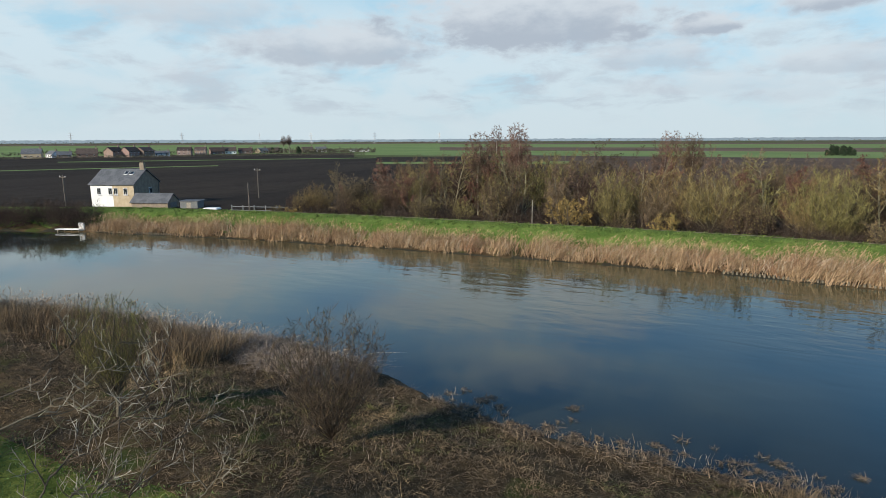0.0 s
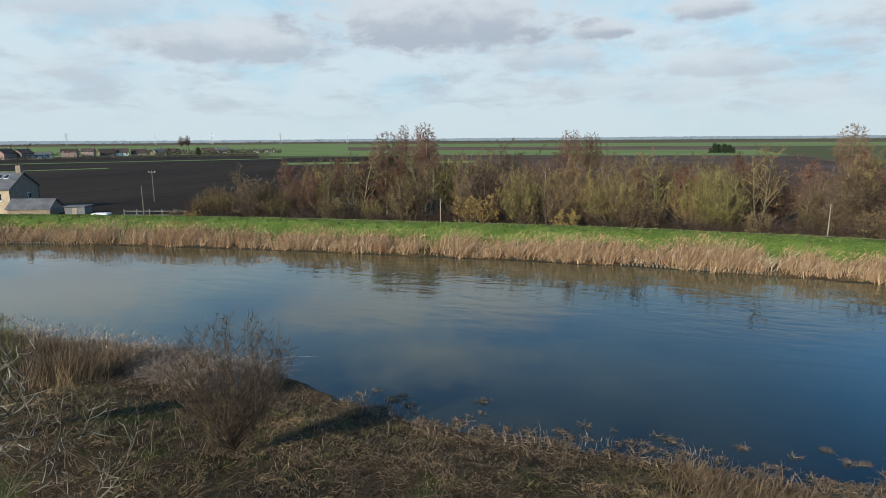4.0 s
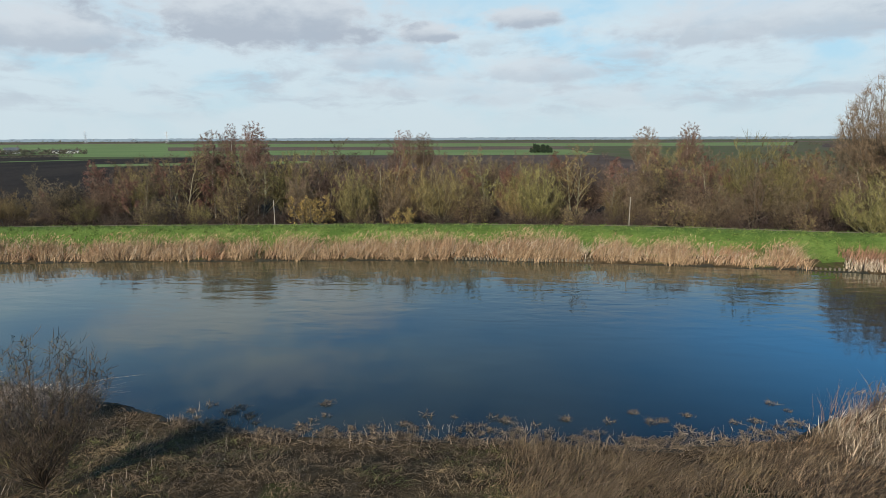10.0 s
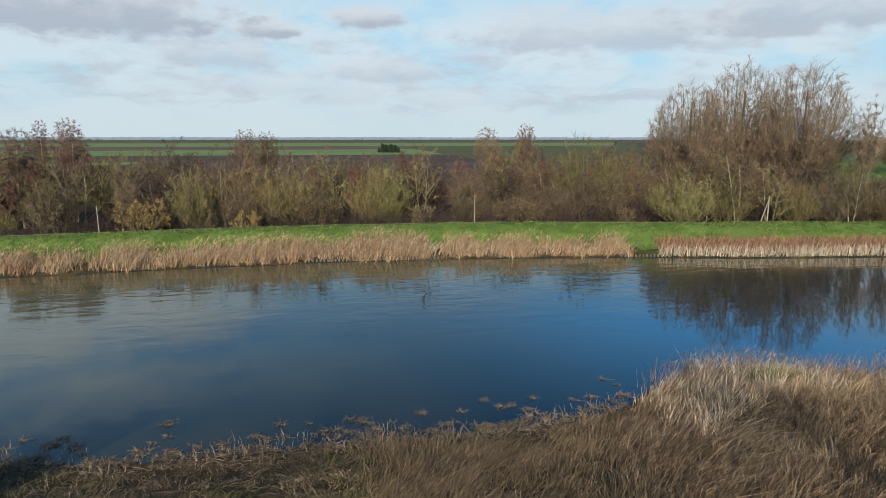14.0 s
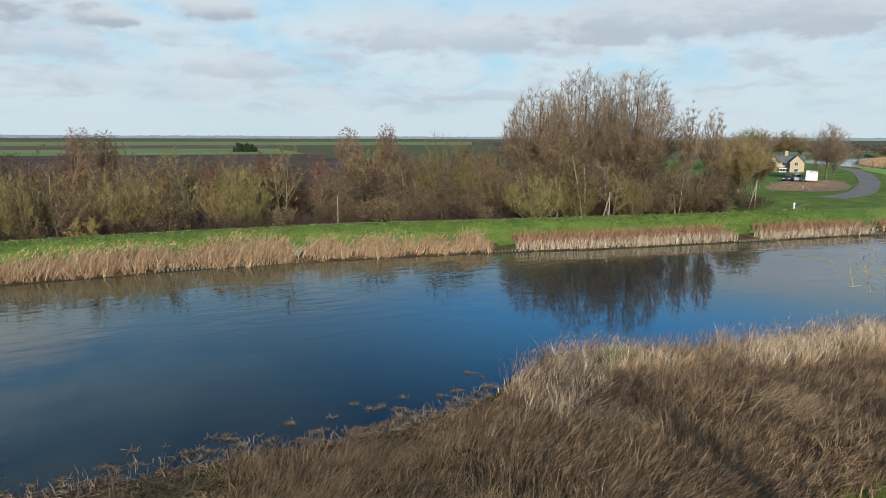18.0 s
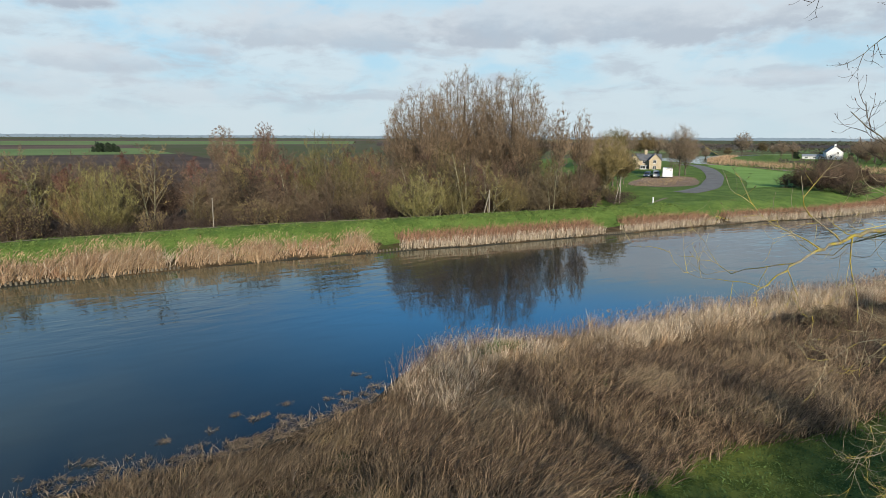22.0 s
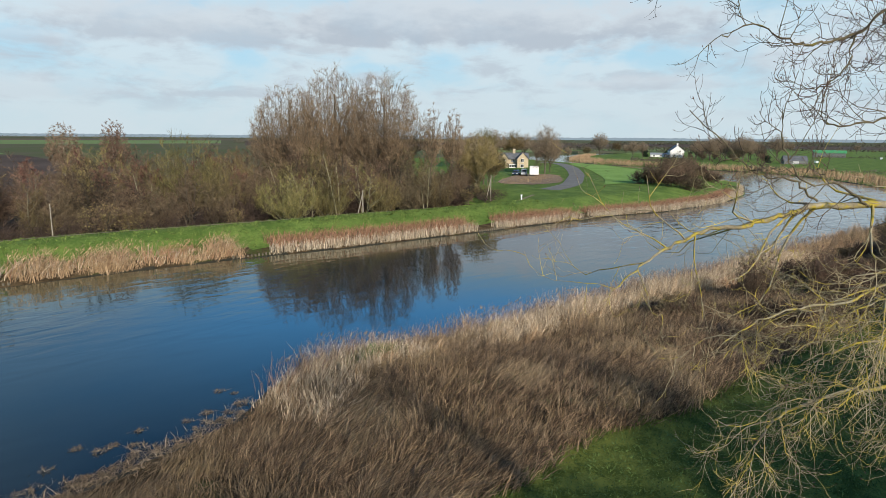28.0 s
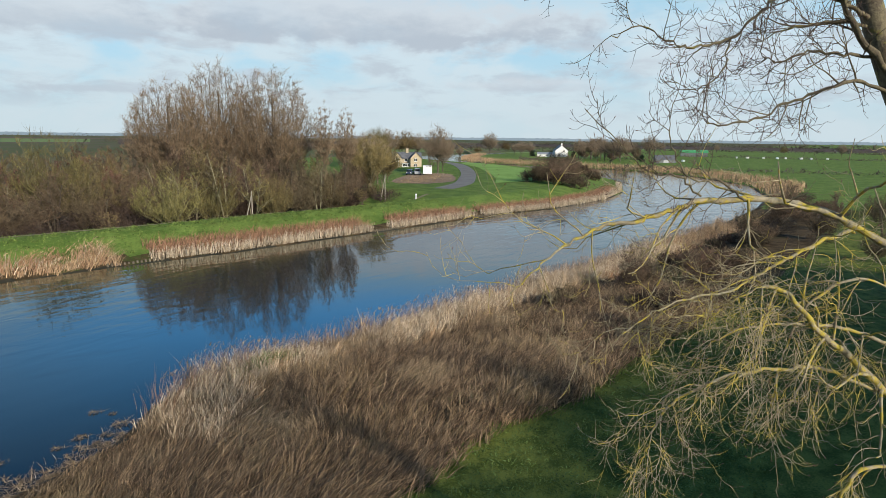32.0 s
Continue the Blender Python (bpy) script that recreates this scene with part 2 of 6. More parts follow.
# ---- the lie of the land ----
NORTH_SHORE = [(-900, -420), (-420, -140), (-250, -42), (-160, 8), (-115, 32), (-93, 41.6), (-82, 46.3), (-61, 51.7), (-39.5, 55.3), (-19, 57.6), (-3.7, 58.9), (12, 58.6),
               (27.3, 57), (39, 54.7), (55.4, 53), (75, 51.3), (87, 49.8), (98, 47.2), (120, 46.4), (141, 50.4), (160, 57.5), (180, 66),
               (196, 82), (212, 112), (226, 142), (240, 174), (262, 206), (300, 240), (345, 262), (430, 274), (520, 262)]
SOUTH_SHORE = [(520, 238), (430, 250), (366, 240), (316, 216), (278, 190), (257, 164), (250, 132), (248, 108), (243, 81), (221, 54), (186, 30), (150, 20), (125, 18), (100, 18.2), (76, 20), (56, 20.8),
               (40, 22.8), (30, 23.8), (22, 25.2), (17.6, 26.4), (14.2, 25), (11.5, 22.8), (5.5, 21.6), (0, 21.7), (-5, 21.4), (-9.5, 21.2), (-14.5, 22.2), (-18, 23.6), (-26, 24.2), (-35, 24), (-45, 22.5),
               (-60, 19), (-80, 12), (-110, -4), (-160, -32), (-250, -82), (-420, -180), (-900, -470)]
RIVER = np.array(NORTH_SHORE + SOUTH_SHORE, float)
N_NORTH = len(NORTH_SHORE)


def smooth(x, lo, hi):
    s = np.clip((np.asarray(x, float) - lo) / (hi - lo), 0, 1)
    return s * s * (3 - 2 * s)


def shore(x, y):
    """Distance from the water's edge (inland positive, in the river negative) and whether the nearest bank is the north one."""
    x, y = np.asarray(x, float), np.asarray(y, float)
    best, north, inside = np.full(x.shape, 1e9), np.zeros(x.shape, bool), np.zeros(x.shape, bool)
    for i in range(len(RIVER)):
        (ax, ay), (bx, by) = RIVER[i], RIVER[(i + 1) % len(RIVER)]
        if i not in (N_NORTH - 1, len(RIVER) - 1):
            dx, dy = bx - ax, by - ay
            s = np.clip(((x - ax) * dx + (y - ay) * dy) / (dx * dx + dy * dy), 0, 1)
            d = np.hypot(x - ax - s * dx, y - ay - s * dy)
            near = d < best
            best = np.where(near, d, best)
            north = np.where(near, i < N_NORTH, north)
        cross = ((ay > y) != (by > y)) & (x < (bx - ax) * (y - ay) / (by - ay + 1e-12) + ax)
        inside ^= cross
    return np.where(inside, -best, best), north


def wave(x, y, size, seed=0.0):
    """A cheap smooth unevenness, about -1 to 1."""
    return (np.sin(x / size + 1.3 * np.sin(y / size * 0.7 + seed)) + np.sin(y / size * 1.1 + 1.7 * np.sin(x / size * 0.6 + 2 * seed))) / 2


def land(x, y):
    """Height of the ground."""
    x, y = np.asarray(x, float), np.asarray(y, float)
    d, north = shore(x, y)
    dike = 0.15 + 0.45 * smooth(d, 0, 2) + 1.62 * smooth(d, 1.5, 7.8) - 2.02 * smooth(d, 9.5, 15)
    lawn = 0.15 + 0.4 * smooth(d, 0, 2) + 1.55 * smooth(d, 2.5, 11) - 1.0 * smooth(d, 26, 60)
    k = smooth(x, 62, 92) * (1 - smooth(x, 300, 400))
    far_side = dike * (1 - k) + lawn * k
    near_side = 0.1 + 0.7 * smooth(d, 0, 4) + 1.15 * smooth(d, 3, 12) - 1.2 * smooth(d, 60, 160)
    near_side = np.where(x > 110, 0.1 + 0.9 * smooth(d, 0, 9), near_side)
    z = np.where(north, far_side, near_side)
    z = z + 0.1 * wave(x, y, 2.3) * smooth(d, 0.5, 4) * (~north) * smooth(14 - d, 0, 4) + 0.05 * wave(x, y, 5.1, 2) * smooth(d, 1, 5)
    z = np.where(d < 0, 0.12 - 1.7 * smooth(-d, 0, 5), z)
    out = smooth(np.hypot(x, y), 500, 900)
    return z * (1 - out) + 0.25 * out


def lawn_line(x):
    """Where the mown grass of the near bank ends."""
    return np.interp(x, [-60, -24, -13, -5, 5, 12.7, 17, 24.6, 33, 60, 110], [5.5, 8.9, 10.2, 10.8, 11, 10.7, 10.3, 9.3, 8.3, 5.5, 4]) + 0.35 * wave(np.asarray(x, float), 0 * np.asarray(x, float), 1.3)


def land1(x, y):
    return float(land(np.array([x]), np.array([y]))[0])


def stops(*pieces):
    """Grid lines: pieces of (from, to, step)."""
    out = [np.arange(a, b, s) for a, b, s in pieces]
    return np.concatenate(out)


m_lawn = material("mown_lawn", (0.055, 0.08, 0.015), (0.15, 0.172, 0.036), 1.1, 0.95, 0.6, 30, grain=14, spots=((0.1, 0.12, 0.035), 0.25, 0.55, 0.75), world_space=True, spec=0.1)
m_dike = material("dike_grass", (0.08, 0.135, 0.026), (0.145, 0.212, 0.046), 0.35, 0.95, 0.8, 5, grain=9, spots=((0.12, 0.13, 0.04), 0.16, 0.56, 0.78), world_space=True, spec=0.1, height=0.15)
m_rough = material("rough_bank", (0.045, 0.032, 0.018), (0.11, 0.078, 0.042), 0.9, 0.95, 0.8, 12, grain=9, spots=((0.055, 0.07, 0.02), 0.22, 0.56, 0.68), world_space=True, spec=0.05, height=0.06)
m_litter = material("leaf_litter", (0.05, 0.035, 0.02), (0.1, 0.068, 0.038), 0.5, 0.95, 0.8, 9, grain=10, world_space=True, spec=0.05, height=0.08)
m_mud = material("river_bed", (0.02, 0.02, 0.012), (0.04, 0.036, 0.022), 0.4, 0.8, 0.4, 6, world_space=True)
m_plough = material("ploughed_soil", (0.013, 0.0098, 0.007), (0.036, 0.027, 0.019), 0.03, 0.95, 0.8, 1.5, grain=30, spots=((0.03, 0.022, 0.016), 0.012, 0.5, 0.7), world_space=True, spec=0.1, stretch=(1, 0.25, 1), height=0.15)
m_plain = material("far_farmland", (0.08, 0.1, 0.04), (0.11, 0.1, 0.06), 0.004, 0.95, 0.0, world_space=True, spec=0.05)

gx = stops((-4500, -600, 300), (-600, -120, 24), (-120, -50, 2.0), (-50, 46, 0.7), (46, 110, 1.6), (110, 400, 4.0), (400, 600, 22), (600, 4501, 300))
gy = stops((-4500, -500, 400), (-500, -80, 30), (-80, -4, 6), (-4, 27, 0.7), (27, 48, 2.5), (48, 78, 0.9), (78, 130, 3), (130, 280, 6), (280, 600, 25), (600, 4501, 300))
X, Y = np.meshgrid(gx, gy)
Z = land(X, Y)
nx, ny = len(gx), len(gy)
ids = np.arange(nx * ny).reshape(ny, nx)
quads = np.stack([ids[:-1, :-1], ids[:-1, 1:], ids[1:, 1:], ids[1:, :-1]], -1).reshape(-1, 4)
cx, cy = (X[:-1, :-1] + X[1:, 1:]).ravel() / 2, (Y[:-1, :-1] + Y[1:, 1:]).ravel() / 2
D, NB = shore(cx, cy)
kind = np.where(NB, np.where(D < 13.5 + 30 * (cx > 75) + 110 * (cx > 96), 1, 3), np.where(cy > lawn_line(cx), 2, 0))
kind = np.where((D < 1.7) & (cx < 130), 2, kind)
kind = np.where(D < -0.4, 4, kind)
kind = np.where((np.hypot(cx, cy) > 330) | ((D > 120) & NB), 5, kind)
kind = np.where((cx > 120) & ~NB & (D > 0), 1, kind)
ground = new("ground", sheet("ground", np.stack([X, Y, Z], -1).reshape(-1, 3), quads, [m_lawn, m_dike, m_rough, m_litter, m_mud, m_plain], kind, True))
tagged(ground, "flat fenland with grassy river banks and a green dike", "ground", kind="structure")


# ---- the river ----
def water_material():
    m = bpy.data.materials.new("river_water")
    m.use_nodes = True
    n = Nodes(m.node_tree)
    pos = n.add("ShaderNodeNewGeometry").outputs["Position"]
    turned = n.add("ShaderNodeMapping", {0: pos, 2: (0, 0, radians(14)), 3: (0.42, 1.0, 1.0)}).outputs[0]
    wavelet = n.noise(turned, 0.85, 2, 0.45, 0.4)
    ripple = n.noise(turned, 4.2, 2, 0.5, 0.4)
    swell = n.noise(turned, 0.16, 2, 0.5)
    px, py, _ = n.add("ShaderNodeSeparateXYZ", {0: pos}).outputs
    windy = n.math("MAXIMUM", n.ramp(py, 30.0, 50.0, 0.12, 1.0), n.ramp(px, 30.0, 70.0))      # wind gets at the far side and the bend
    calm = n.math("MULTIPLY", n.ramp(n.noise(pos, 0.06, 3, 0.5), 0.36, 0.6, 0.35, 1.0), windy)
    calm = n.math("ADD", calm, n.ramp(px, 50.0, 95.0, 0.0, 1.6))
    hgt = n.math("ADD", n.math("MULTIPLY", n.math("MULTIPLY", wavelet, calm), 0.095), n.math("MULTIPLY", swell, 0.015))
    hgt = n.math("ADD", hgt, n.math("MULTIPLY", n.math("MULTIPLY", ripple, calm), 0.006))
    bump = n.add("ShaderNodeBump", {"Strength": 0.5, "Distance": 1.0, "Height": hgt})
    # olive weed tint upstream; next line reuses the mask for a painted reflection
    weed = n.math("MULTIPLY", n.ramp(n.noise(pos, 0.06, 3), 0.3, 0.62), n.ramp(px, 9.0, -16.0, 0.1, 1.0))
    weed = n.math("MAXIMUM", weed, n.ramp(py, 45.0, 53.0, 0.0, 0.9))       # olive margin stands in for the reflected reeds and wood
    murk_and_reflection = n.mix(weed, (0.003, 0.012, 0.02, 1), (0.068, 0.066, 0.03, 1))
    p = n.add("ShaderNodeBsdfPrincipled", {"Base Color": murk_and_reflection, "Roughness": 0.035, "IOR": 1.5, "Specular Tint": (0.56, 0.86, 1.0, 1), "Normal": bump.outputs[0]})
    out = n.add("ShaderNodeOutputMaterial")
    n.tree.links.new(p.outputs[0], out.inputs[0])
    return m


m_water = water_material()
bm = bmesh.new()
fv = [bm.verts.new((x, y, 0.0)) for x, y in [(-900, -430), (-250, -40), (-120, 38), (-60, 60), (30, 64), (100, 60), (170, 72), (190, 90), (235, 184), (262, 218), (300, 252), (345, 272), (520, 276),
                                             (520, 222), (380, 218), (270, 158), (262, 80), (190, 18), (60, 12), (0, 12), (-60, 12), (-120, -16), (-420, -196), (-900, -485)]]
bm.faces.new(fv).normal_update()
if bm.faces[:] and bm.faces[:][0].normal.z < 0:
    bmesh.ops.reverse_faces(bm, faces=bm.faces[:])
bmesh.ops.triangulate(bm, faces=bm.faces[:])
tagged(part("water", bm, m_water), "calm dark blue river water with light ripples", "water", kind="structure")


# ---- fields to the horizon ----
def arc_field(name, a0, a1, d0, d1, mat, label, lift):
    """A field between two bearings and two distances."""
    az = np.radians(np.linspace(a0, a1, max(2, int(abs(a1 - a0) / 3) + 1)))
    ds = np.linspace(d0, d1, 3)
    v = np.array([(math.sin(a) * d / math.cos(a - radians((a0 + a1) / 2)), math.cos(a) * d / math.cos(a - radians((a0 + a1) / 2)), 0.25 + lift) for d in ds for a in az])
    k = len(az)
    q = [[r * k + i, r * k + i + 1, (r + 1) * k + i + 1, (r + 1) * k + i] for r in range(2) for i in range(k - 1)]
    ob = new(name, sheet(name, v, np.array(q)[:, ::-1], mat))
    return tagged(ob, label, "field", kind="structure")


m_soil = material("brown_soil", (0.06, 0.042, 0.032), (0.1, 0.072, 0.055), 0.02, 0.95, 0.3, 2, grain=40, world_space=True, spec=0.1)
m_green = material("winter_wheat", (0.13, 0.2, 0.065), (0.175, 0.24, 0.085), 0.01, 0.95, 0.3, 2, grain=60, world_space=True, spec=0.1)
m_stubble = material("bare_stubble", (0.1, 0.07, 0.05), (0.15, 0.105, 0.075), 0.01, 0.95, 0.3, 2, grain=50, world_space=True, spec=0.1)
FIELDS = [(-75, -38, 108, 560, m_plough, 0.05), (-38, -24, 128, 430, m_plough, 0.06), (-24, 26, 128, 430, m_soil, 0.06), (-75, -30, 560, 1900, m_green, 0.05), (-40, 24, 430, 640, m_green, 0.03),
          (-30, 24, 640, 900, m_stubble, 0.07), (-30, 24, 900, 1500, m_green, 0.08), (-30, 30, 1500, 2000, m_stubble, 0.09), (-75, -30, 1900, 3000, m_stubble, 0.09), (26, 60, 720, 1500, m_soil, 0.05),
          (-36, -18, 300, 330, m_green, 0.13), (-70, -50, 300, 308, m_green, 0.13), (-62, -36, 395, 408, m_green, 0.14),
          (44, 66, 520, 900, m_green, 0.04), (66, 110, 330, 900, m_green, 0.05), (60, 110, 900, 1500, m_soil, 0.07)]
for a0, a1, d0, d1, mt, lift in FIELDS:
    arc_field("field", a0, a1, d0, d1, mt, {"ploughed_soil": "dark ploughed peat field", "winter_wheat": "green field of winter wheat", "bare_stubble": "pale brown stubble field", "brown_soil": "bare brown field beyond the wood"}[mt.name], lift)


# ---- reeds and grass ----
def along(line, n, rng, d0, d1, x0, x1, north, span=None):
    """Random places between two distances inland from one bank, within a stretch of x."""
    out = np.zeros((0, 2))
    while len(out) < n:
        lo, hi = span or ((40, 80) if north else (-2, 30))
        p = np.stack([rng.uniform(x0, x1, n * 3), rng.uniform(lo, hi, n * 3)], 1)
        d, nb = shore(p[:, 0], p[:, 1])
        ok = (d > d0) & (d < d1) & (nb == north)
        if not north:
            ok &= (p[:, 1] > lawn_line(p[:, 0]) - 0.3) | (p[:, 0] > 120)
        out = np.concatenate([out, p[ok]])
    return out[:n]


def blades(name, mat, p, rng, hgt, wid, lean=0.15, toward=(0, 0, 0), sink=0.05, bend=0.2, segs=3, droop=0.0, lift=None, scale=1.0):
    n = len(p)
    z = land(p[:, 0], p[:, 1]) if lift is None else np.full(n, lift)
    root = np.stack([p[:, 0], p[:, 1], z - sink], 1)
    way = np.stack([rng.normal(0, lean, n), rng.normal(0, lean, n), np.ones(n)], 1) + np.array(toward)
    way /= np.linalg.norm(way, axis=1)[:, None]
    b = np.clip(np.stack([rng.normal(0, bend, n), rng.normal(0, bend, n), rng.uniform(-bend, 0, n)], 1), -1.6 * bend, 1.6 * bend) + 0.6 * np.clip(np.array(toward), -0.5, 0.5)
    h = rng.uniform(hgt[0], hgt[1], n) * scale
    return ribbons(name, root, way, h, rng.uniform(wid[0], wid[1], n), b, mat, rng, droop, segs)


m_reed = material("dry_reed", (0.25, 0.162, 0.086), (0.47, 0.335, 0.205), 2.5, 0.8, 0.0, island=0.4, world_space=True, spots=((0.27, 0.145, 0.08), 0.18, 0.5, 0.7))
m_pale = material("bleached_reed", (0.3, 0.235, 0.155), (0.54, 0.455, 0.345), 2.5, 0.8, 0.0, island=0.4, world_space=True)
m_grey = material("weathered_reed", (0.15, 0.11, 0.078), (0.4, 0.325, 0.25), 2.5, 0.85, 0.0, island=0.45, world_space=True)
m_bulrush = material("bulrush_stems", (0.42, 0.32, 0.21), (0.72, 0.59, 0.43), 2.5, 0.8, 0.0, island=0.45, world_space=True)
m_rust = material("russet_reed", (0.16, 0.085, 0.05), (0.37, 0.21, 0.125), 2.5, 0.8, 0.0, island=0.4, world_space=True)
m_brown = material("brown_sedge", (0.075, 0.05, 0.03), (0.265, 0.185, 0.112), 2.0, 0.85, 0.0, island=0.75, world_space=True, spots=((0.32, 0.235, 0.14), 0.3, 0.5, 0.66))
m_straw = material("straw_grass", (0.2, 0.135, 0.065), (0.42, 0.31, 0.17), 2.0, 0.85, 0.0, island=0.4, world_space=True)
m_fresh = material("green_grass", (0.05, 0.09, 0.02), (0.13, 0.19, 0.05), 1.5, 0.85, 0.0, island=0.4, world_space=True)
m_plume = material("brown_plumes", (0.12, 0.085, 0.062), (0.25, 0.185, 0.138), 2.0, 0.9, 0.0, island=0.4, world_space=True)
m_thatch = material("brown_thatch", (0.085, 0.062, 0.038), (0.2, 0.146, 0.09), 1.6, 0.9, 0.0, island=0.4, world_space=True, spots=((0.25, 0.18, 0.095), 0.35, 0.52, 0.7))
m_moss_grass = material("rank_grass", (0.055, 0.062, 0.02), (0.135, 0.132, 0.045), 1.5, 0.9, 0.0, island=0.4, world_space=True)
m_hoary = material("hoary_reed", (0.14, 0.108, 0.082), (0.34, 0.28, 0.225), 2.2, 0.9, 0.0, island=0.5, world_space=True)
m_stalk = material("dead_stalks", (0.16, 0.125, 0.095), (0.34, 0.28, 0.22), 2.0, 0.9, 0.0, island=0.5, world_space=True)
m_dike_blade = material("dike_blades", (0.05, 0.085, 0.016), (0.155, 0.215, 0.05), 1.0, 0.9, 0.0, island=0.45, world_space=True)


def tufted(p, rng, per, spread):
    """Gathers places into tufts, and gives each its own lean."""
    k = max(1, len(p) // per)
    i = rng.integers(0, k, len(p))
    return p[:k][i] + rng.normal(0, spread, (len(p), 2)), rng.normal(0, 1, (k, 2))[i], rng.uniform(0.65, 1.25, k)[i]


def tussocks(name, mat, p, rng, hgt, wid, lean, toward, per=14, spread=0.16, tilt=0.28, swell=None, **more):
    q, way, size = tufted(p, rng, per, spread)
    if swell is not None:
        zero = q[:, 1] * 0
        size = size * (0.95 + 0.28 * wave(q[:, 0], zero, 1.3) + 0.2 * wave(q[:, 0], zero, 5.0, 1) + 0.16 * wave(q[:, 0], zero, 0.5, 4))
    push = np.concatenate([way * tilt, np.zeros((len(q), 1))], 1) + np.array(toward)
    return blades(name, mat, q, rng, hgt, wid, lean, push, scale=size, **more)


def combed(name, mat, p, rng, hgt, wid, lean, toward, sway=0.35, per=24, spread=0.2, bend=0.3, droop=0.12, segs=2):
    """Long grass laid over by the wind in swathes: neighbouring tufts lean alike."""
    q, way, size = tufted(p, rng, per, spread)
    a, b = wave(q[:, 0], q[:, 1], 1.7, 2), wave(q[:, 0], q[:, 1], 1.1, 5)
    push = np.stack([sway * a + 0.12 * way[:, 0], sway * b + 0.12 * way[:, 1], np.zeros(len(q))], 1) + np.array(toward)
    return blades(name, mat, q, rng, hgt, wid, lean, push, 0.05, bend, segs, droop, scale=size * (1 + 0.2 * wave(q[:, 0], q[:, 1], 2.6, 9)))


def plumes(name, mat, p, rng, high, size, wid, toward):
    """Feathery seed heads carried at the top of the reeds, nodding to one side."""
    n = len(p)
    z = land(p[:, 0], p[:, 1])
    root = np.stack([p[:, 0], p[:, 1], z + rng.uniform(high[0], high[1], n) * (0.95 + 0.2 * wave(p[:, 0], 0 * z, 1.3) + 0.14 * wave(p[:, 0], 0 * z, 5.0, 1))], 1)
    way = np.stack([rng.normal(0, 0.25, n), rng.normal(0, 0.25, n), np.ones(n)], 1) + np.array(toward)
    way /= np.linalg.norm(way, axis=1)[:, None]
    bend = np.stack([rng.normal(0.3, 0.2, n), rng.normal(0, 0.2, n), rng.uniform(-0.5, -0.1, n)], 1)
    return ribbons(name, root, way, rng.uniform(size[0], size[1], n), rng.uniform(wid[0], wid[1], n), bend, mat, rng, 0.0, 2)

rng = np.random.default_rng(7)


def bed(name, label, meshes, category="reeds"):
    """A stand of reeds or grass: one root with its meshes, not to be counted."""
    for i, me in enumerate(meshes):
        tagged(new(name, me), label[i] if isinstance(label, (list, tuple)) else label, category, kind="stuff")


def gap(p, stretches):
    keep = np.ones(len(p), bool)
    for a, b in stretches:
        keep &= ~((p[:, 0] > a) & (p[:, 0] < b))
    return p[keep]


# far bank: tall tan reeds, then russet sedge over bleached stems, with bare gaps at the piling
def ragged(p, front):
    """Thins a stand into leaning clumps of uneven height and an uneven front; gives the places kept and their height."""
    zero = p[:, 1] * 0
    d, _ = shore(p[:, 0], p[:, 1])
    dense = 1.0 + 0.35 * wave(p[:, 0], zero, 1.9) + 0.35 * wave(p[:, 0], zero, 7.0, 1) + 0.3 * wave(p[:, 0], zero, 0.6, 2)
    keep = (rng.uniform(0.05, 1.1, len(p)) < dense) & (d > front * (0.5 + 0.5 * wave(p[:, 0], zero, 1.1, 3)))
    p = p[keep]
    zero = p[:, 1] * 0
    return p, 0.95 + 0.22 * wave(p[:, 0], zero, 1.3) + 0.18 * wave(p[:, 0], zero, 5.0, 1) + 0.14 * wave(p[:, 0], zero, 0.5, 4)


p, hs = ragged(gap(along(RIVER, 30000, rng, -0.7, 2.7, -83.2, 27.5, True), [(7.2, 8.6)]), -0.8)
bed("reed_bed", "tall dry tan reeds along the far waterline",
    [tussocks("reeds", m_reed, p, rng, (0.85, 2.1), (0.025, 0.06), 0.12, (0.16, 0, 0), 12, 0.22, 0.2, hs, bend=0.25, segs=2)])
p, hs = ragged(gap(along(RIVER, 7000, rng, 0.4, 3.6, -83.2, 27, True), [(7.2, 8.6)]), 1.0)
bed("reed_bed", "russet sedge among the tan reeds", [tussocks("russet_reeds", m_rust, p, rng, (0.7, 1.5), (0.03, 0.07), 0.14, (0.14, 0, 0), 9, 0.3, 0.2, hs, bend=0.25)])
p, hs = ragged(along(RIVER, 3600, rng, -0.1, 2.6, -83.2, 27, True), 0.5)
bed("reed_bed", "bleached plumes and stems among the tan reeds", [blades("pale_reeds", m_pale, p, rng, (0.8, 1.95), (0.04, 0.09), 0.16, (0.18, 0, 0), 0.1, 0.3, scale=hs)])
p, hs = ragged(gap(along(RIVER, 5200, rng, 0.2, 2.8, -83.2, 27, True), [(7.2, 8.6)]), 0.4)
bed("reed_bed", "nodding plumes at the top of the tan reeds", [plumes("reed_plumes", m_reed, p, rng, (1.2, 1.8), (0.25, 0.5), (0.04, 0.09), (0.25, 0, 0))])
p = gap(along(RIVER, 16000, rng, 0.6, 3.4, 28, 140, True), [(28, 31), (58, 63), (79, 82)])
bed("reed_bed", "russet sedge behind the far waterline", [blades("sedge", m_rust, p, rng, (0.7, 1.6), (0.035, 0.08), 0.16, (0.14, 0, 0), 0.05, 0.25)])
p = gap(along(RIVER, 10000, rng, -0.3, 1.0, 30.5, 160, True), [(58, 61), (79, 81)])
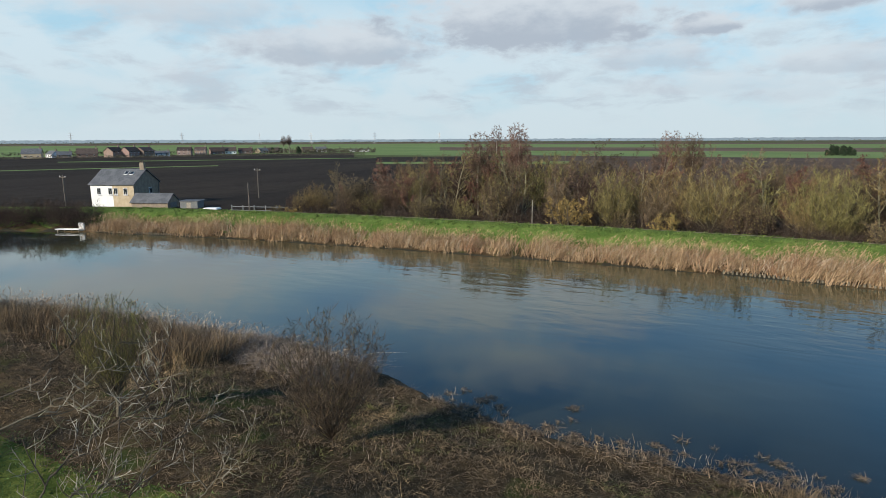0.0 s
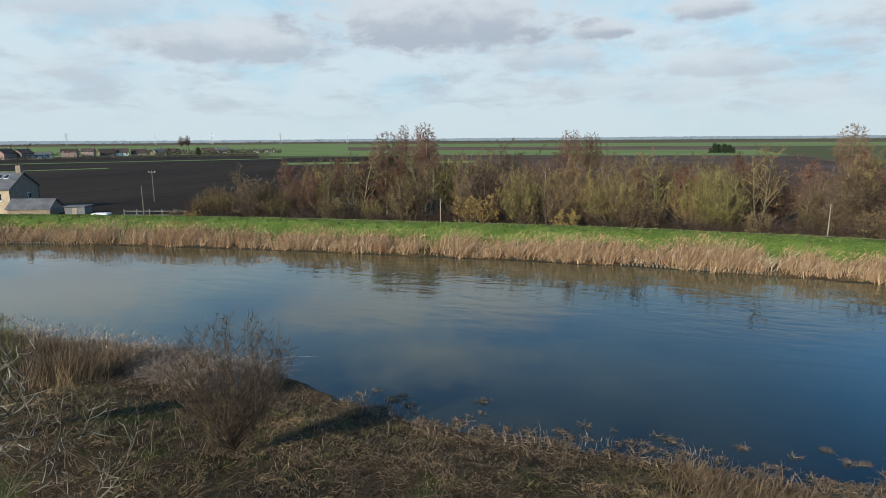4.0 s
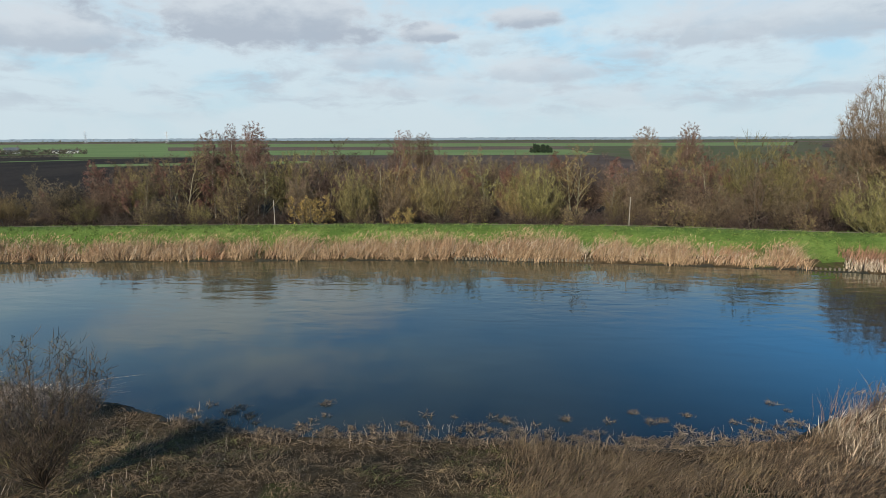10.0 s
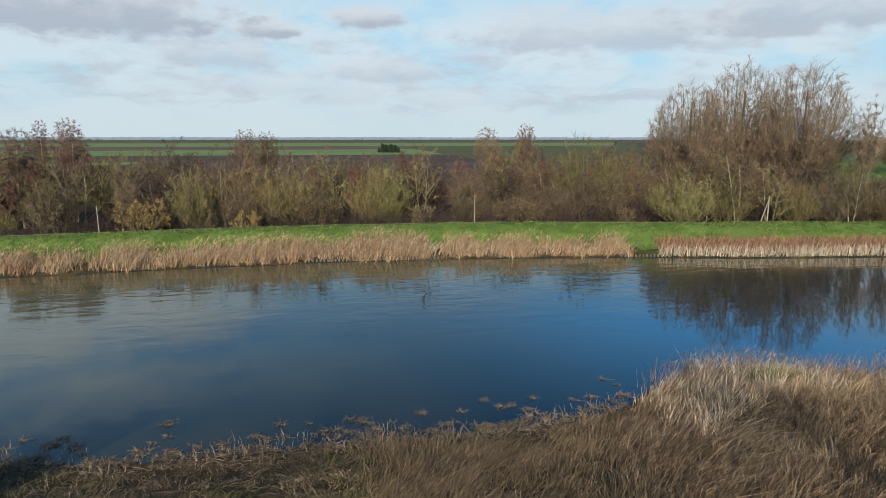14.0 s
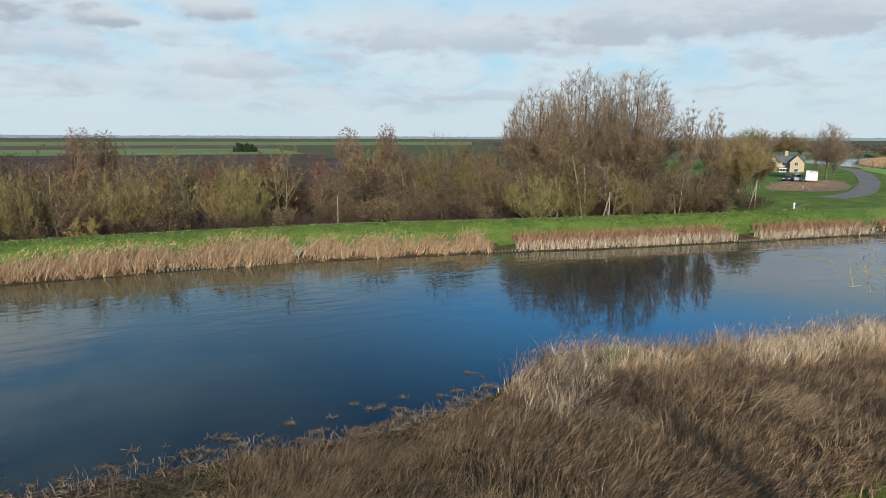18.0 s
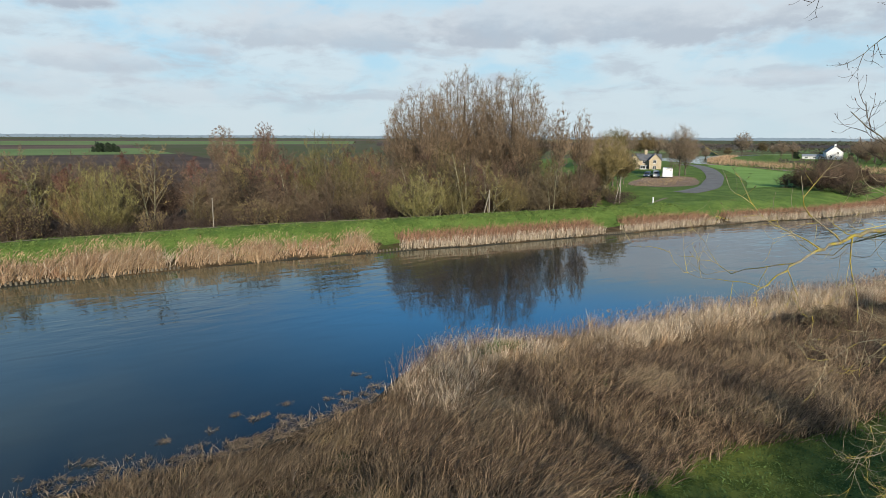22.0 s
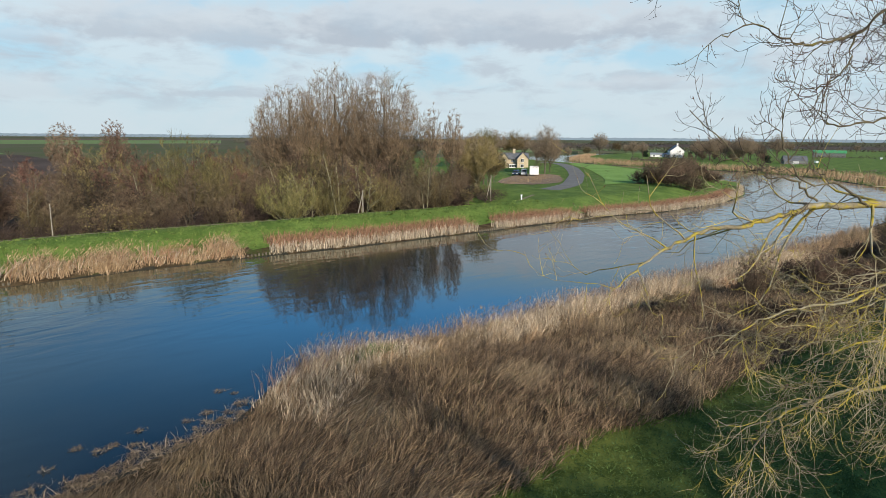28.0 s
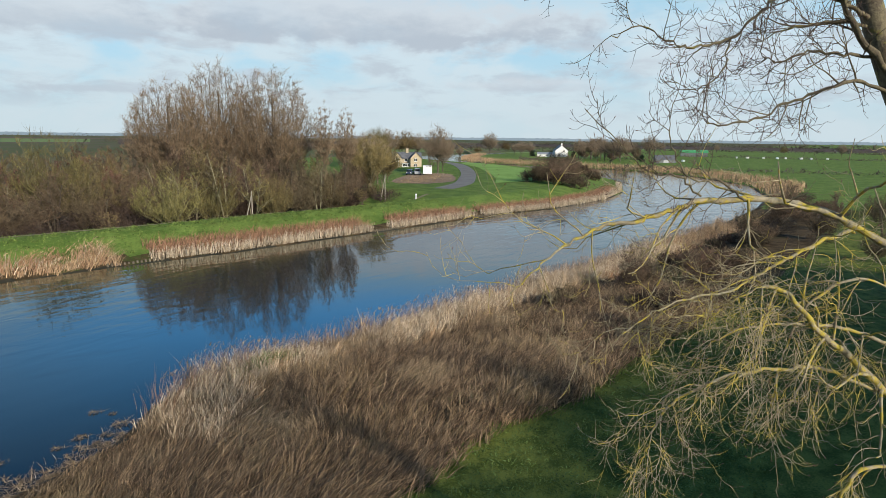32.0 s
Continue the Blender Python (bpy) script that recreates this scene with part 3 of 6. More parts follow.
bed("reed_bed", "short bleached reed stems at the water's edge", [blades("pale_stems", m_pale, p, rng, (0.6, 1.4), (0.04, 0.09), 0.1, (0.05, 0, 0), 0.1, 0.15)])
p = along(RIVER, 9000, rng, 0, 11, 140, 360, False, (15, 260))
bed("reed_bed", "broad belt of buff reeds round the river bend", [blades("bend_reeds", m_reed, p, rng, (1.2, 2.2), (0.1, 0.2), 0.12, (0.1, 0, 0), 0.1, 0.2)])

# dike: tufts of short green grass
p = along(RIVER, 46000, rng, 2.0, 11.0, -95, 80, True)
bed("dike_tufts", "short green grass on the dike", [tussocks("tufts", m_dike_blade, p, rng, (0.1, 0.3), (0.06, 0.15), 0.4, (0.1, 0, 0), 8, 0.17, segs=2)], "grass")

# near bank, downstream: bleached bulrush stems over a slope of tawny sedge
p = along(RIVER, 26000, rng, -0.3, 4.4, 12.2, 66, False)
bed("bulrush_bed", "bleached bulrush stems at the near waterline", [tussocks("bulrushes", m_bulrush, p, rng, (0.7, 1.6), (0.015, 0.034), 0.12, (0.05, -0.03, 0), 9, 0.17, 0.16, True)])
p = along(RIVER, 16000, rng, -1.0, 5.2, 15.5, 95, False)
bed("reed_bed", "tawny feathery reeds on the near bank", [tussocks("tawny_reeds", m_reed, p, rng, (0.9, 1.8), (0.014, 0.034), 0.14, (0.1, -0.02, 0), 12, 0.2, 0.16, True)])
p = along(RIVER, 2200, rng, -1.4, 0.8, 13, 60, False)
bed("reed_bed", "dark feathery reed stems over the water", [blades("reed_stems", m_rust, p, rng, (1.2, 2.0), (0.01, 0.022), 0.14, (0.1, 0, 0), 0.1, 0.2)])
p = along(RIVER, 2600, rng, -0.8, 2.6, 14, 80, False)
bed("reed_bed", "brown feathery plumes on the near reeds", [plumes("reed_plumes", m_plume, p, rng, (1.1, 1.6), (0.16, 0.34), (0.03, 0.07), (0.3, 0, 0))])
p = along(RIVER, 26000, rng, -0.1, 18, 0, 13, False)
bed("sedge_slope", "dull brown sedge above the shallows", [combed("sedge", m_thatch, p, rng, (0.4, 1.0), (0.012, 0.032), 0.26, (0.25, -0.08, 0), 0.25, 18)], "grass")
p = np.concatenate([along(RIVER, 92000, rng, -0.1, 18, 9, 44, False), along(RIVER, 34000, rng, 0.2, 16, 44, 76, False), along(RIVER, 12000, rng, 0.2, 16, 76, 120, False)])
bed("sedge_slope", "long wind-bent brown sedge on the near slope", [combed("sedge", m_brown, p, rng, (0.5, 1.2), (0.014, 0.038), 0.24, (0.3, -0.08, 0), 0.2, 20)], "grass")
p = along(RIVER, 30000, rng, 0.6, 18, 10, 60, False)
p = p[wave(p[:, 0], p[:, 1], 1.9, 4) > 0.0 + 0.5 * (p[:, 0] < 16)]
bed("sedge_slope", "pale straw among the brown sedge", [combed("straw", m_straw, p, rng, (0.5, 1.2), (0.012, 0.028), 0.24, (0.3, -0.08, 0), 0.2, 14)], "grass")
p = along(RIVER, 12000, rng, 3.0, 18, 8, 60, False)
p = p[wave(p[:, 0], p[:, 1], 2.2, 7) > 0.45]
bed("sedge_slope", "fresh green shoots among the sedge", [blades("shoots", m_fresh, p, rng, (0.3, 0.7), (0.01, 0.024), 0.25, (0.2, -0.1, 0), 0.04, 0.35, 2, 0.1)], "grass")
p = 0.5 * rng.normal(0, 1, (900, 2)) * np.array([1.4, 0.7]) + np.array([18.6, 23.4])
bed("sedge_slope", "patch of green flag leaves among the bulrushes", [blades("flag_leaves", m_fresh, p, rng, (0.7, 1.4), (0.02, 0.045), 0.2, (0.05, 0, 0), 0.05, 0.25)], "grass")

# near bank, upstream: low matted grass
p = along(RIVER, 92000, rng, -0.2, 18, -48, 5, False)
bed("matted_grass", "low matted brown grass on the near bank", [tussocks("matted", m_thatch, p, rng, (0.2, 0.6), (0.009, 0.026), 0.4, (0.15, -0.1, 0), 18, 0.2, 0.4, bend=0.6, droop=0.3, segs=2)], "grass")
p = along(RIVER, 40000, rng, 0.3, 18, -48, 6, False)
p = p[wave(p[:, 0], p[:, 1], 2.6, 3) + 0.6 * wave(p[:, 0], p[:, 1], 0.9, 1) > 0.0]
bed("matted_grass", "green tussocks on the near bank", [tussocks("tussocks", m_moss_grass, p, rng, (0.2, 0.55), (0.01, 0.026), 0.35, (0.15, -0.1, 0), 22, 0.2, 0.4, bend=0.5, droop=0.25, segs=2)], "grass")
p = along(RIVER, 26000, rng, 0.3, 18, -48, 4, False)
p = p[wave(p[:, 0], p[:, 1], 2.3, 8) + 0.5 * wave(p[:, 0], p[:, 1], 0.8, 4) > 0.6]
bed("matted_grass", "pale flattened straw on the near bank", [tussocks("straw", m_straw, p, rng, (0.3, 0.7), (0.008, 0.02), 0.4, (0.3, -0.1, 0), 22, 0.22, 0.4, bend=0.6, droop=0.35, segs=2)], "grass")
p = along(RIVER, 1800, rng, 0.8, 15, -44, 8, False)
p = p[wave(p[:, 0], p[:, 1], 3.1, 6) > -0.15]
bed("dead_stalks", "thin dead weed stalks standing in the matted grass", [blades("stalks", m_stalk, p, rng, (0.5, 1.15), (0.008, 0.016), 0.25, (0.05, 0, 0), 0.05, 0.25, 2)], "grass")
p = along(RIVER, 12000, rng, -0.4, 3.6, -50, -19, False)
bed("reed_bed", "weathered broken reeds on the upstream near bank", [tussocks("reeds", m_grey, p, rng, (0.7, 1.6), (0.022, 0.05), 0.3, (0.05, -0.05, 0), 10, 0.22, 0.3, True, bend=0.7, droop=0.3)])
p = along(RIVER, 4200, rng, -0.5, 1.6, -50, -19.5, False)
bed("reed_bed", "bleached reed leaves on the upstream near bank", [tussocks("leaves", m_pale, p, rng, (0.8, 1.7), (0.018, 0.042), 0.3, (0.08, -0.05, 0), 8, 0.22, 0.3, True, bend=0.7, droop=0.3)])
p = along(RIVER, 15000, rng, -0.2, 2.8, -28, -18.5, False)
bed("reed_bed", "thicket of bleached drooping reed leaves at the waterline", [tussocks("leaves", m_hoary, p, rng, (0.9, 1.7), (0.022, 0.05), 0.2, (0.02, -0.08, 0), 9, 0.2, 0.25, bend=0.5, droop=0.35)])
p = along(RIVER, 15000, rng, 1.8, 7.5, -52, -25, False)
bed("reed_bed", "brown reeds on the upstream near bank", [tussocks("brown_reeds", m_thatch, p, rng, (1.1, 2.2), (0.012, 0.028), 0.16, (0.08, -0.05, 0), 10, 0.25, 0.15, True, segs=2)])
p = along(RIVER, 900, rng, 0.3, 4.5, -52, -24, False)
bed("reed_bed", "pale plumes on the upstream reeds", [plumes("reed_plumes", m_grey, p, rng, (1.2, 1.8), (0.16, 0.34), (0.03, 0.06), (0.2, 0, 0))])

# mown lawn of the near bank: short blades
q = np.stack([rng.uniform(-30, 46, 60000), rng.uniform(2.0, 11.5, 60000)], 1)
q = q[(q[:, 0] < -9) | (q[:, 0] > 8)]
q = q[q[:, 1] < lawn_line(q[:, 0]) + 0.5]
bed("lawn_grass", "short mown grass on the near bank", [blades("lawn", m_fresh, q, rng, (0.06, 0.18), (0.02, 0.05), 0.5, (0, 0, 0), 0.01, 0.5, 2)], "grass")


# ---- trees ----
def grow(seed, stems, height, spread, levels, up=0.25, wild=0.25, trunk_r=0.1, fork=(0.35, 0.95), shrink=0.6, angle=0.6, base_spread=0.3, lean=(0, 0)):
    """Branches by level: a list, for each level, of (points, radii). levels: children per branch at each level; fork: where along a branch they start."""
    r = random.Random(seed)
    out = [[] for _ in range(len(levels) + 1)]

    def limb(start, way, length, rad, lv):
        k = 6 if lv == 0 else 4 if lv == 1 else 3
        pts, d = [start], Vector(way).normalized()
        for i in range(k):
            d = (d + Vector((r.gauss(0, wild), r.gauss(0, wild), r.gauss(0, wild) + up)) * (0.5 if lv else 0.22)).normalized()
            pts.append(pts[-1] + d * (length / k))
        tip = 0.35 if lv < len(levels) else 0.12
        radii = [rad * (1 - (1 - tip) * i / k) for i in range(k + 1)]
        out[lv].append((np.array([tuple(q) for q in pts]), np.array(radii)))
        if lv == len(levels):
            return
        for c in range(levels[lv]):
            f = fork[0] + (fork[1] - fork[0]) * (c + r.random()) / levels[lv]
            i = min(int(f * k), k - 1)
            at = pts[i].lerp(pts[i + 1], f * k - i)
            d = (pts[i + 1] - pts[i]).normalized()
            side = d.cross(Vector((r.gauss(0, 1), r.gauss(0, 1), r.gauss(0, 1)))).normalized()
            a = angle * r.uniform(0.6, 1.4)
            limb(at, d * math.cos(a) + side * math.sin(a), length * shrink * r.uniform(0.7, 1.2) * (1.15 - 0.5 * f), radii[i] * 0.5, lv + 1)

    for s in range(stems):
        a = 6.283 * (s + r.random()) / stems
        lean_out = base_spread * r.uniform(0.3, 1.2) if stems > 1 else 0.04
        limb(Vector((math.cos(a) * 0.12 * stems ** 0.5, math.sin(a) * 0.12 * stems ** 0.5, -0.15)), Vector((math.cos(a) * lean_out + lean[0], math.sin(a) * lean_out + lean[1], 1)),
             height * r.uniform(0.75, 1.0) * 0.72, trunk_r * r.uniform(0.7, 1.1), 0)
    return out


def twig_arrays(paths, width, seed):
    """The finest twigs as thin tapering strips."""
    g = np.random.default_rng(seed)
    k = len(paths[0][0])
    P = np.array([q for q, _ in paths])
    n = len(P)
    d = P[:, -1] - P[:, 0]
    side = np.cross(d, g.normal(size=(n, 3)))
    side /= np.linalg.norm(side, axis=1)[:, None] + 1e-9
    vs = []
    for i in range(k - 1):
        w = side * width * (1 - 0.7 * i / (k - 1)) / 2
        vs += [P[:, i] - w, P[:, i] + w]
    vs.append(P[:, -1])
    kk = len(vs)
    tri = []
    for s in range(k - 2):
        q = 2 * s
        tri += [[q, q + 1, q + 3], [q, q + 3, q + 2]]
    q = 2 * (k - 2)
    tri.append([q, q + 1, q + 2])
    verts = np.stack(vs, 1).reshape(-1, 3)
    return verts, ((np.arange(n) * kk)[:, None, None] + np.array(tri)[None]).reshape(-1, 3)


def leaf_mesh(name, paths, mat, count, size, seed):
    """Small leaves scattered along the twigs."""
    g = np.random.default_rng(seed)
    P = np.array([q for q, _ in paths])
    i = g.integers(0, len(P), count)
    s = g.uniform(0, 1, (count, 1))
    c = P[i, 0] * (1 - s) + P[i, -1] * s + g.normal(0, size, (count, 3))
    u = g.normal(size=(count, 3))
    u /= np.linalg.norm(u, axis=1)[:, None]
    v = np.cross(u, g.normal(size=(count, 3)))
    v /= np.linalg.norm(v, axis=1)[:, None]
    L = size * g.uniform(0.6, 1.3, (count, 1))
    verts = np.stack([c - u * L, c + v * L * 0.5, c + u * L, c - v * L * 0.5], 1).reshape(-1, 3)
    faces = (np.arange(count)[:, None] * 4 + np.array([[0, 1, 2, 3]]))
    return sheet(name, verts, faces, mat)


def joined(name, pieces, mats):
    """One mesh of several (verts, triangles, material number)."""
    vs, fs, ix, base = [], [], [], 0
    for v, f, k in pieces:
        vs.append(v)
        fs.append(f + base)
        ix.append(np.full(len(f), k))
        base += len(v)
    return sheet(name, np.concatenate(vs), np.concatenate(fs), mats, np.concatenate(ix))


def tree(name, label, seed, bark, twigs, spec, width=0.055, leaves=None, group="", split=False, limb=None):
    """A bare tree or shrub at the origin: trunk, a crown of limbs and twigs, and leaves where it has kept some."""
    lv = dome(seed, **spec["dome"]) if "dome" in spec else grow(seed, **spec)
    root = thing(name, None, label, "tree" if spec["stems"] < 4 or split else "shrub", group)
    pieces = [(*tube_arrays(lv[1], 4), 0)]
    if 12 < spec["stems"] < 30:
        pieces.append((*tube_arrays(lv[0], 4), 0))
    else:
        for stem in lv[0]:
            part("trunk" if split or spec["stems"] < 4 else "stem", tubes("trunk", [stem], bark, 6), bark, root)
    for mid in lv[2:-1]:
        pieces.append((*tube_arrays(mid, 3), 1))
    pieces.append((*twig_arrays(lv[-1], width, seed), 1))
    part("crown", joined("crown", pieces, [limb or bark, twigs]), twigs, root)
    if leaves:
        part("foliage", leaf_mesh("foliage", lv[-1], leaves[0], leaves[1], leaves[2], seed), leaves[0], root)
    return root


def dome(seed, height, half, low, first, second, third, trunk_r, lean=0.0, round_=1.0, rise=0.75, shell=0.3, sag=0.7, bough=0.2, fine=1.3, reach=(0.22, 0.42), up=0.5, rim=0.28):
    """Branches by level for a tree with an even, domed or oval crown: boughs sweep out from the trunk and turn up to end on its surface."""
    r = random.Random(seed)
    out = [[], [], [], [], []]
    top = np.array((r.uniform(-0.3, 0.3), r.uniform(-0.3, 0.3), height * 0.8))
    tl = np.array([(0, 0, -0.3), (0.1, 0, low * 0.6), *[np.array((0, 0, low)) * (1 - s) + top * s for s in (0.0, 0.5, 1.0)]])
    tl[1:, :2] += np.array([[r.gauss(0, 0.1), r.gauss(0, 0.1)] for _ in range(4)])
    out[0].append((tl, np.linspace(trunk_r, trunk_r * 0.25, 5)))

    def curve(a, b, k, sag, rad, lv):
        pts = []
        for i in range(k + 1):
            s = i / k
            q = a + (b - a) * s
            q[:2] += (b - a)[:2] * sag * s * (1 - s)
            q = q + np.array((r.gauss(0, 0.05), r.gauss(0, 0.05), r.gauss(0, 0.05))) * np.linalg.norm(b - a) * (0 < i < k) * 0.5
            pts.append(q)
        out[lv].append((np.array(pts), np.linspace(rad, rad * 0.3, k + 1)))
        return pts

    for i in range(first):
        t = math.sqrt((i + r.random()) / first) * round_
        a = i * 2.39996 + r.uniform(-0.3, 0.3)
        mid = low + (height - low) * rim
        end = np.array((math.cos(a) * half * math.sin(t * 1.57), math.sin(a) * half * math.sin(t * 1.57), mid + (height - mid) * math.cos(t * 1.45) * r.uniform(0.93, 1.0)))
        s = r.uniform(0.0, rise) * (1 - 0.6 * t)
        start = np.array((0, 0, low * 0.75)) * (1 - s) + top * s * np.array((1, 1, 0.9)) + np.array((0, 0, low * 0.25)) * s
        branch = curve(start, end, 6, sag, trunk_r * bough, 1)
        for j in range(second):
            f = shell + (1 - shell) * (j + r.random()) / second
            n = min(int(f * 6), 5)
            p = branch[n] + (branch[n + 1] - branch[n]) * (f * 6 - n)
            way = np.array((r.gauss(0, 0.8), r.gauss(0, 0.8), r.uniform(up - 0.45, up + 0.35))) + 0.5 * (end - start) / (np.linalg.norm(end - start) + 1e-6)
            L = half * r.uniform(*reach) * (1.2 - 0.45 * f)
            q = p + way / np.linalg.norm(way) * L
            side = curve(p, q, 3, 0.2, trunk_r * 0.055, 2)
            for k in range(third):
                g2 = 0.25 + 0.75 * (k + r.random()) / third
                m = min(int(g2 * 3), 2)
                p2 = side[m] + (side[m + 1] - side[m]) * (g2 * 3 - m)
                w2 = np.array((r.gauss(0, 0.6), r.gauss(0, 0.6), r.uniform(up - 0.4, up + 0.6)))
                curve(p2, p2 + w2 / np.linalg.norm(w2) * L * fine * r.uniform(0.6, 1.3), 2, 0.1, trunk_r * 0.04, 3)
    out.pop()
    return out


m_bark = material("grey_bark", (0.07, 0.058, 0.042), (0.13, 0.108, 0.078), 3, 0.9, 0.5, obj=0.3)
m_birch = material("birch_bark", (0.33, 0.3, 0.25), (0.5, 0.46, 0.4), 3, 0.8, 0.3, spots=((0.08, 0.07, 0.06), 2.5, 0.62, 0.7))
m_twig_brown = material("brown_twigs", (0.074, 0.052, 0.033), (0.145, 0.103, 0.065), 0.5, 0.9, 0, island=0.4, obj=0.5)
m_twig_olive = material("olive_twigs", (0.1, 0.08, 0.032), (0.19, 0.153, 0.063), 0.5, 0.9, 0, island=0.4, obj=0.5)
m_twig_red = material("purple_brown_twigs", (0.125, 0.08, 0.056), (0.21, 0.138, 0.097), 0.5, 0.9, 0, island=0.4, obj=0.3)
m_twig_dark = material("dark_bramble", (0.04, 0.028, 0.021), (0.068, 0.048, 0.036), 0.5, 0.9, 0, island=0.4, obj=0.3)
m_twig_grey = material("grey_brown_twigs", (0.17, 0.128, 0.088), (0.26, 0.2, 0.138), 0.5, 0.9, 0, island=0.35)
m_pale_bark = material("pale_bark", (0.13, 0.115, 0.07), (0.24, 0.215, 0.14), 2, 0.9, 0.4, obj=0.3)
m_gold = material("golden_leaves", (0.25, 0.17, 0.052), (0.35, 0.24, 0.08), 1, 0.8, 0, island=0.4)
m_leaf_red = material("red_brown_leaves", (0.1, 0.045, 0.032), (0.155, 0.072, 0.052), 1, 0.8, 0, island=0.4)
m_leaf_olive = material("faded_leaves", (0.17, 0.14, 0.05), (0.25, 0.2, 0.08), 1, 0.8, 0, island=0.4)

SHRUB = dict(stems=7, height=10, spread=1, levels=(9, 7, 6), up=0.1, wild=0.27, trunk_r=0.06, angle=0.6, base_spread=0.5, shrink=0.5, fork=(0.15, 0.98))
TREE = dict(stems=1, height=12, spread=1, levels=(22, 8, 8), up=0.1, wild=0.24, trunk_r=0.12, angle=0.8, shrink=0.38, fork=(0.2, 0.99))
BRAMBLE = dict(stems=14, height=3.6, spread=1, levels=(8, 6), up=-0.05, wild=0.35, trunk_r=0.025, angle=0.8, base_spread=1.1, shrink=0.6, fork=(0.2, 0.98))
VASE = dict(low=0.5, first=34, second=11, third=9, trunk_r=0.08, rise=0.12, sag=0.55, bough=0.32, shell=0.15, fine=0.85, reach=(0.22, 0.42))
KINDS = {
    "brown_a": tree("shrub", "bare brown multi-stemmed shrub in the plantation", 11, m_bark, m_twig_brown, dict(stems=1, dome={**VASE, "height": 7.2, "half": 3.0}), 0.04),
    "brown_b": tree("shrub", "bare brown multi-stemmed shrub in the plantation", 12, m_bark, m_twig_brown, dict(stems=1, dome={**VASE, "height": 7.6, "half": 2.4, "up": 0.3, "sag": 0.3}), 0.04),
    "brown_c": tree("thorn_tree", "spreading bare brown tree in the plantation", 22, m_bark, m_twig_brown, {**TREE, "stems": 3, "height": 10, "base_spread": 0.35, "levels": (12, 8, 7), "shrink": 0.45}),
    "olive_a": tree("willow", "bare olive-twigged willow with pale limbs", 13, m_pale_bark, m_twig_olive, dict(stems=1, dome={**VASE, "height": 7.4, "half": 3.4, "up": 0.8, "first": 34}), 0.036),
    "olive_b": tree("willow", "bare olive-twigged willow in the plantation", 14, m_bark, m_twig_olive, dict(stems=1, dome={**VASE, "height": 7.8, "half": 2.8, "up": 0.9, "sag": 0.3}), 0.036),
    "red_a": tree("alder", "dark alder hung with red-brown leaves and cones", 15, m_bark, m_twig_red, TREE, leaves=(m_leaf_red, 1800, 0.09)),
    "tree_a": tree("young_tree", "slender bare young tree with grey bark", 16, m_bark, m_twig_brown, TREE),
    "tree_b": tree("young_tree", "slender bare young tree with pale limbs", 23, m_pale_bark, m_twig_olive, {**TREE, "stems": 2, "base_spread": 0.2, "levels": (14, 8, 8)}),
    "birch_a": tree("birch", "white-stemmed birch with a reddish crown", 17, m_birch, m_twig_red, dict(stems=1, dome=dict(height=14.4, half=2.7, low=6.0, first=72, second=9, third=11, trunk_r=0.13, sag=0.4, bough=0.16, fine=0.9, reach=(0.13, 0.27), up=0.35)), 0.05, limb=m_pale_bark),
    "birch_b": tree("birch", "white-stemmed birch with a reddish crown", 24, m_birch, m_twig_red, dict(stems=1, dome=dict(height=14.9, half=2.3, low=6.5, first=72, second=9, third=11, trunk_r=0.12, sag=0.4, bough=0.16, fine=0.9, reach=(0.14, 0.3), up=0.35)), 0.05, limb=m_twig_red),
    "birch_c": tree("birch", "slim white-stemmed birch with a small oval crown", 28, m_birch, m_twig_red, dict(stems=1, dome=dict(height=15.5, half=1.3, low=8.5, first=36, second=9, third=10, trunk_r=0.1, sag=0.3, bough=0.16, fine=1.0, reach=(0.18, 0.36), up=0.4)), 0.045, limb=m_twig_red),
    "round_a": tree("round_tree", "bare brown tree with a rounded crown", 25, m_bark, m_twig_grey, dict(stems=1, dome=dict(height=12, half=4.2, low=2.8, first=38, second=11, third=9, trunk_r=0.24, sag=0.4, fine=1.2)), 0.05),
    "round_b": tree("round_tree", "bare olive tree with a rounded crown", 26, m_pale_bark, m_twig_olive, dict(stems=1, dome=dict(height=10, half=4.0, low=1.5, first=38, second=11, third=9, trunk_r=0.17, sag=0.4, fine=1.2)), 0.05),
    "scrub_a": tree("scrub", "dense bare brown scrub by the river bend", 27, m_twig_brown, m_twig_brown, {**BRAMBLE, "stems": 20, "height": 4.6, "levels": (9, 8), "up": 0.08}, 0.09),
    "gold_a": tree("hazel", "shrub that has kept its golden leaves", 18, m_bark, m_twig_olive, {**SHRUB, "height": 4.8, "levels": (7, 6, 5)}, leaves=(m_gold, 2600, 0.08)),
    "fade_a": tree("hazel", "shrub with a few faded olive leaves", 19, m_bark, m_twig_brown, {**SHRUB, "height": 5.4, "levels": (7, 6, 5)}, leaves=(m_leaf_olive, 900, 0.08)),
    "dark_a": tree("bramble", "dark tangled bramble along the wood's edge", 20, m_twig_dark, m_twig_dark, BRAMBLE, 0.03),
    "dark_b": tree("bramble", "dark tangled bramble along the wood's edge", 21, m_twig_dark, m_twig_dark, {**BRAMBLE, "stems": 18, "height": 4.4}, 0.03),
}
used = set()


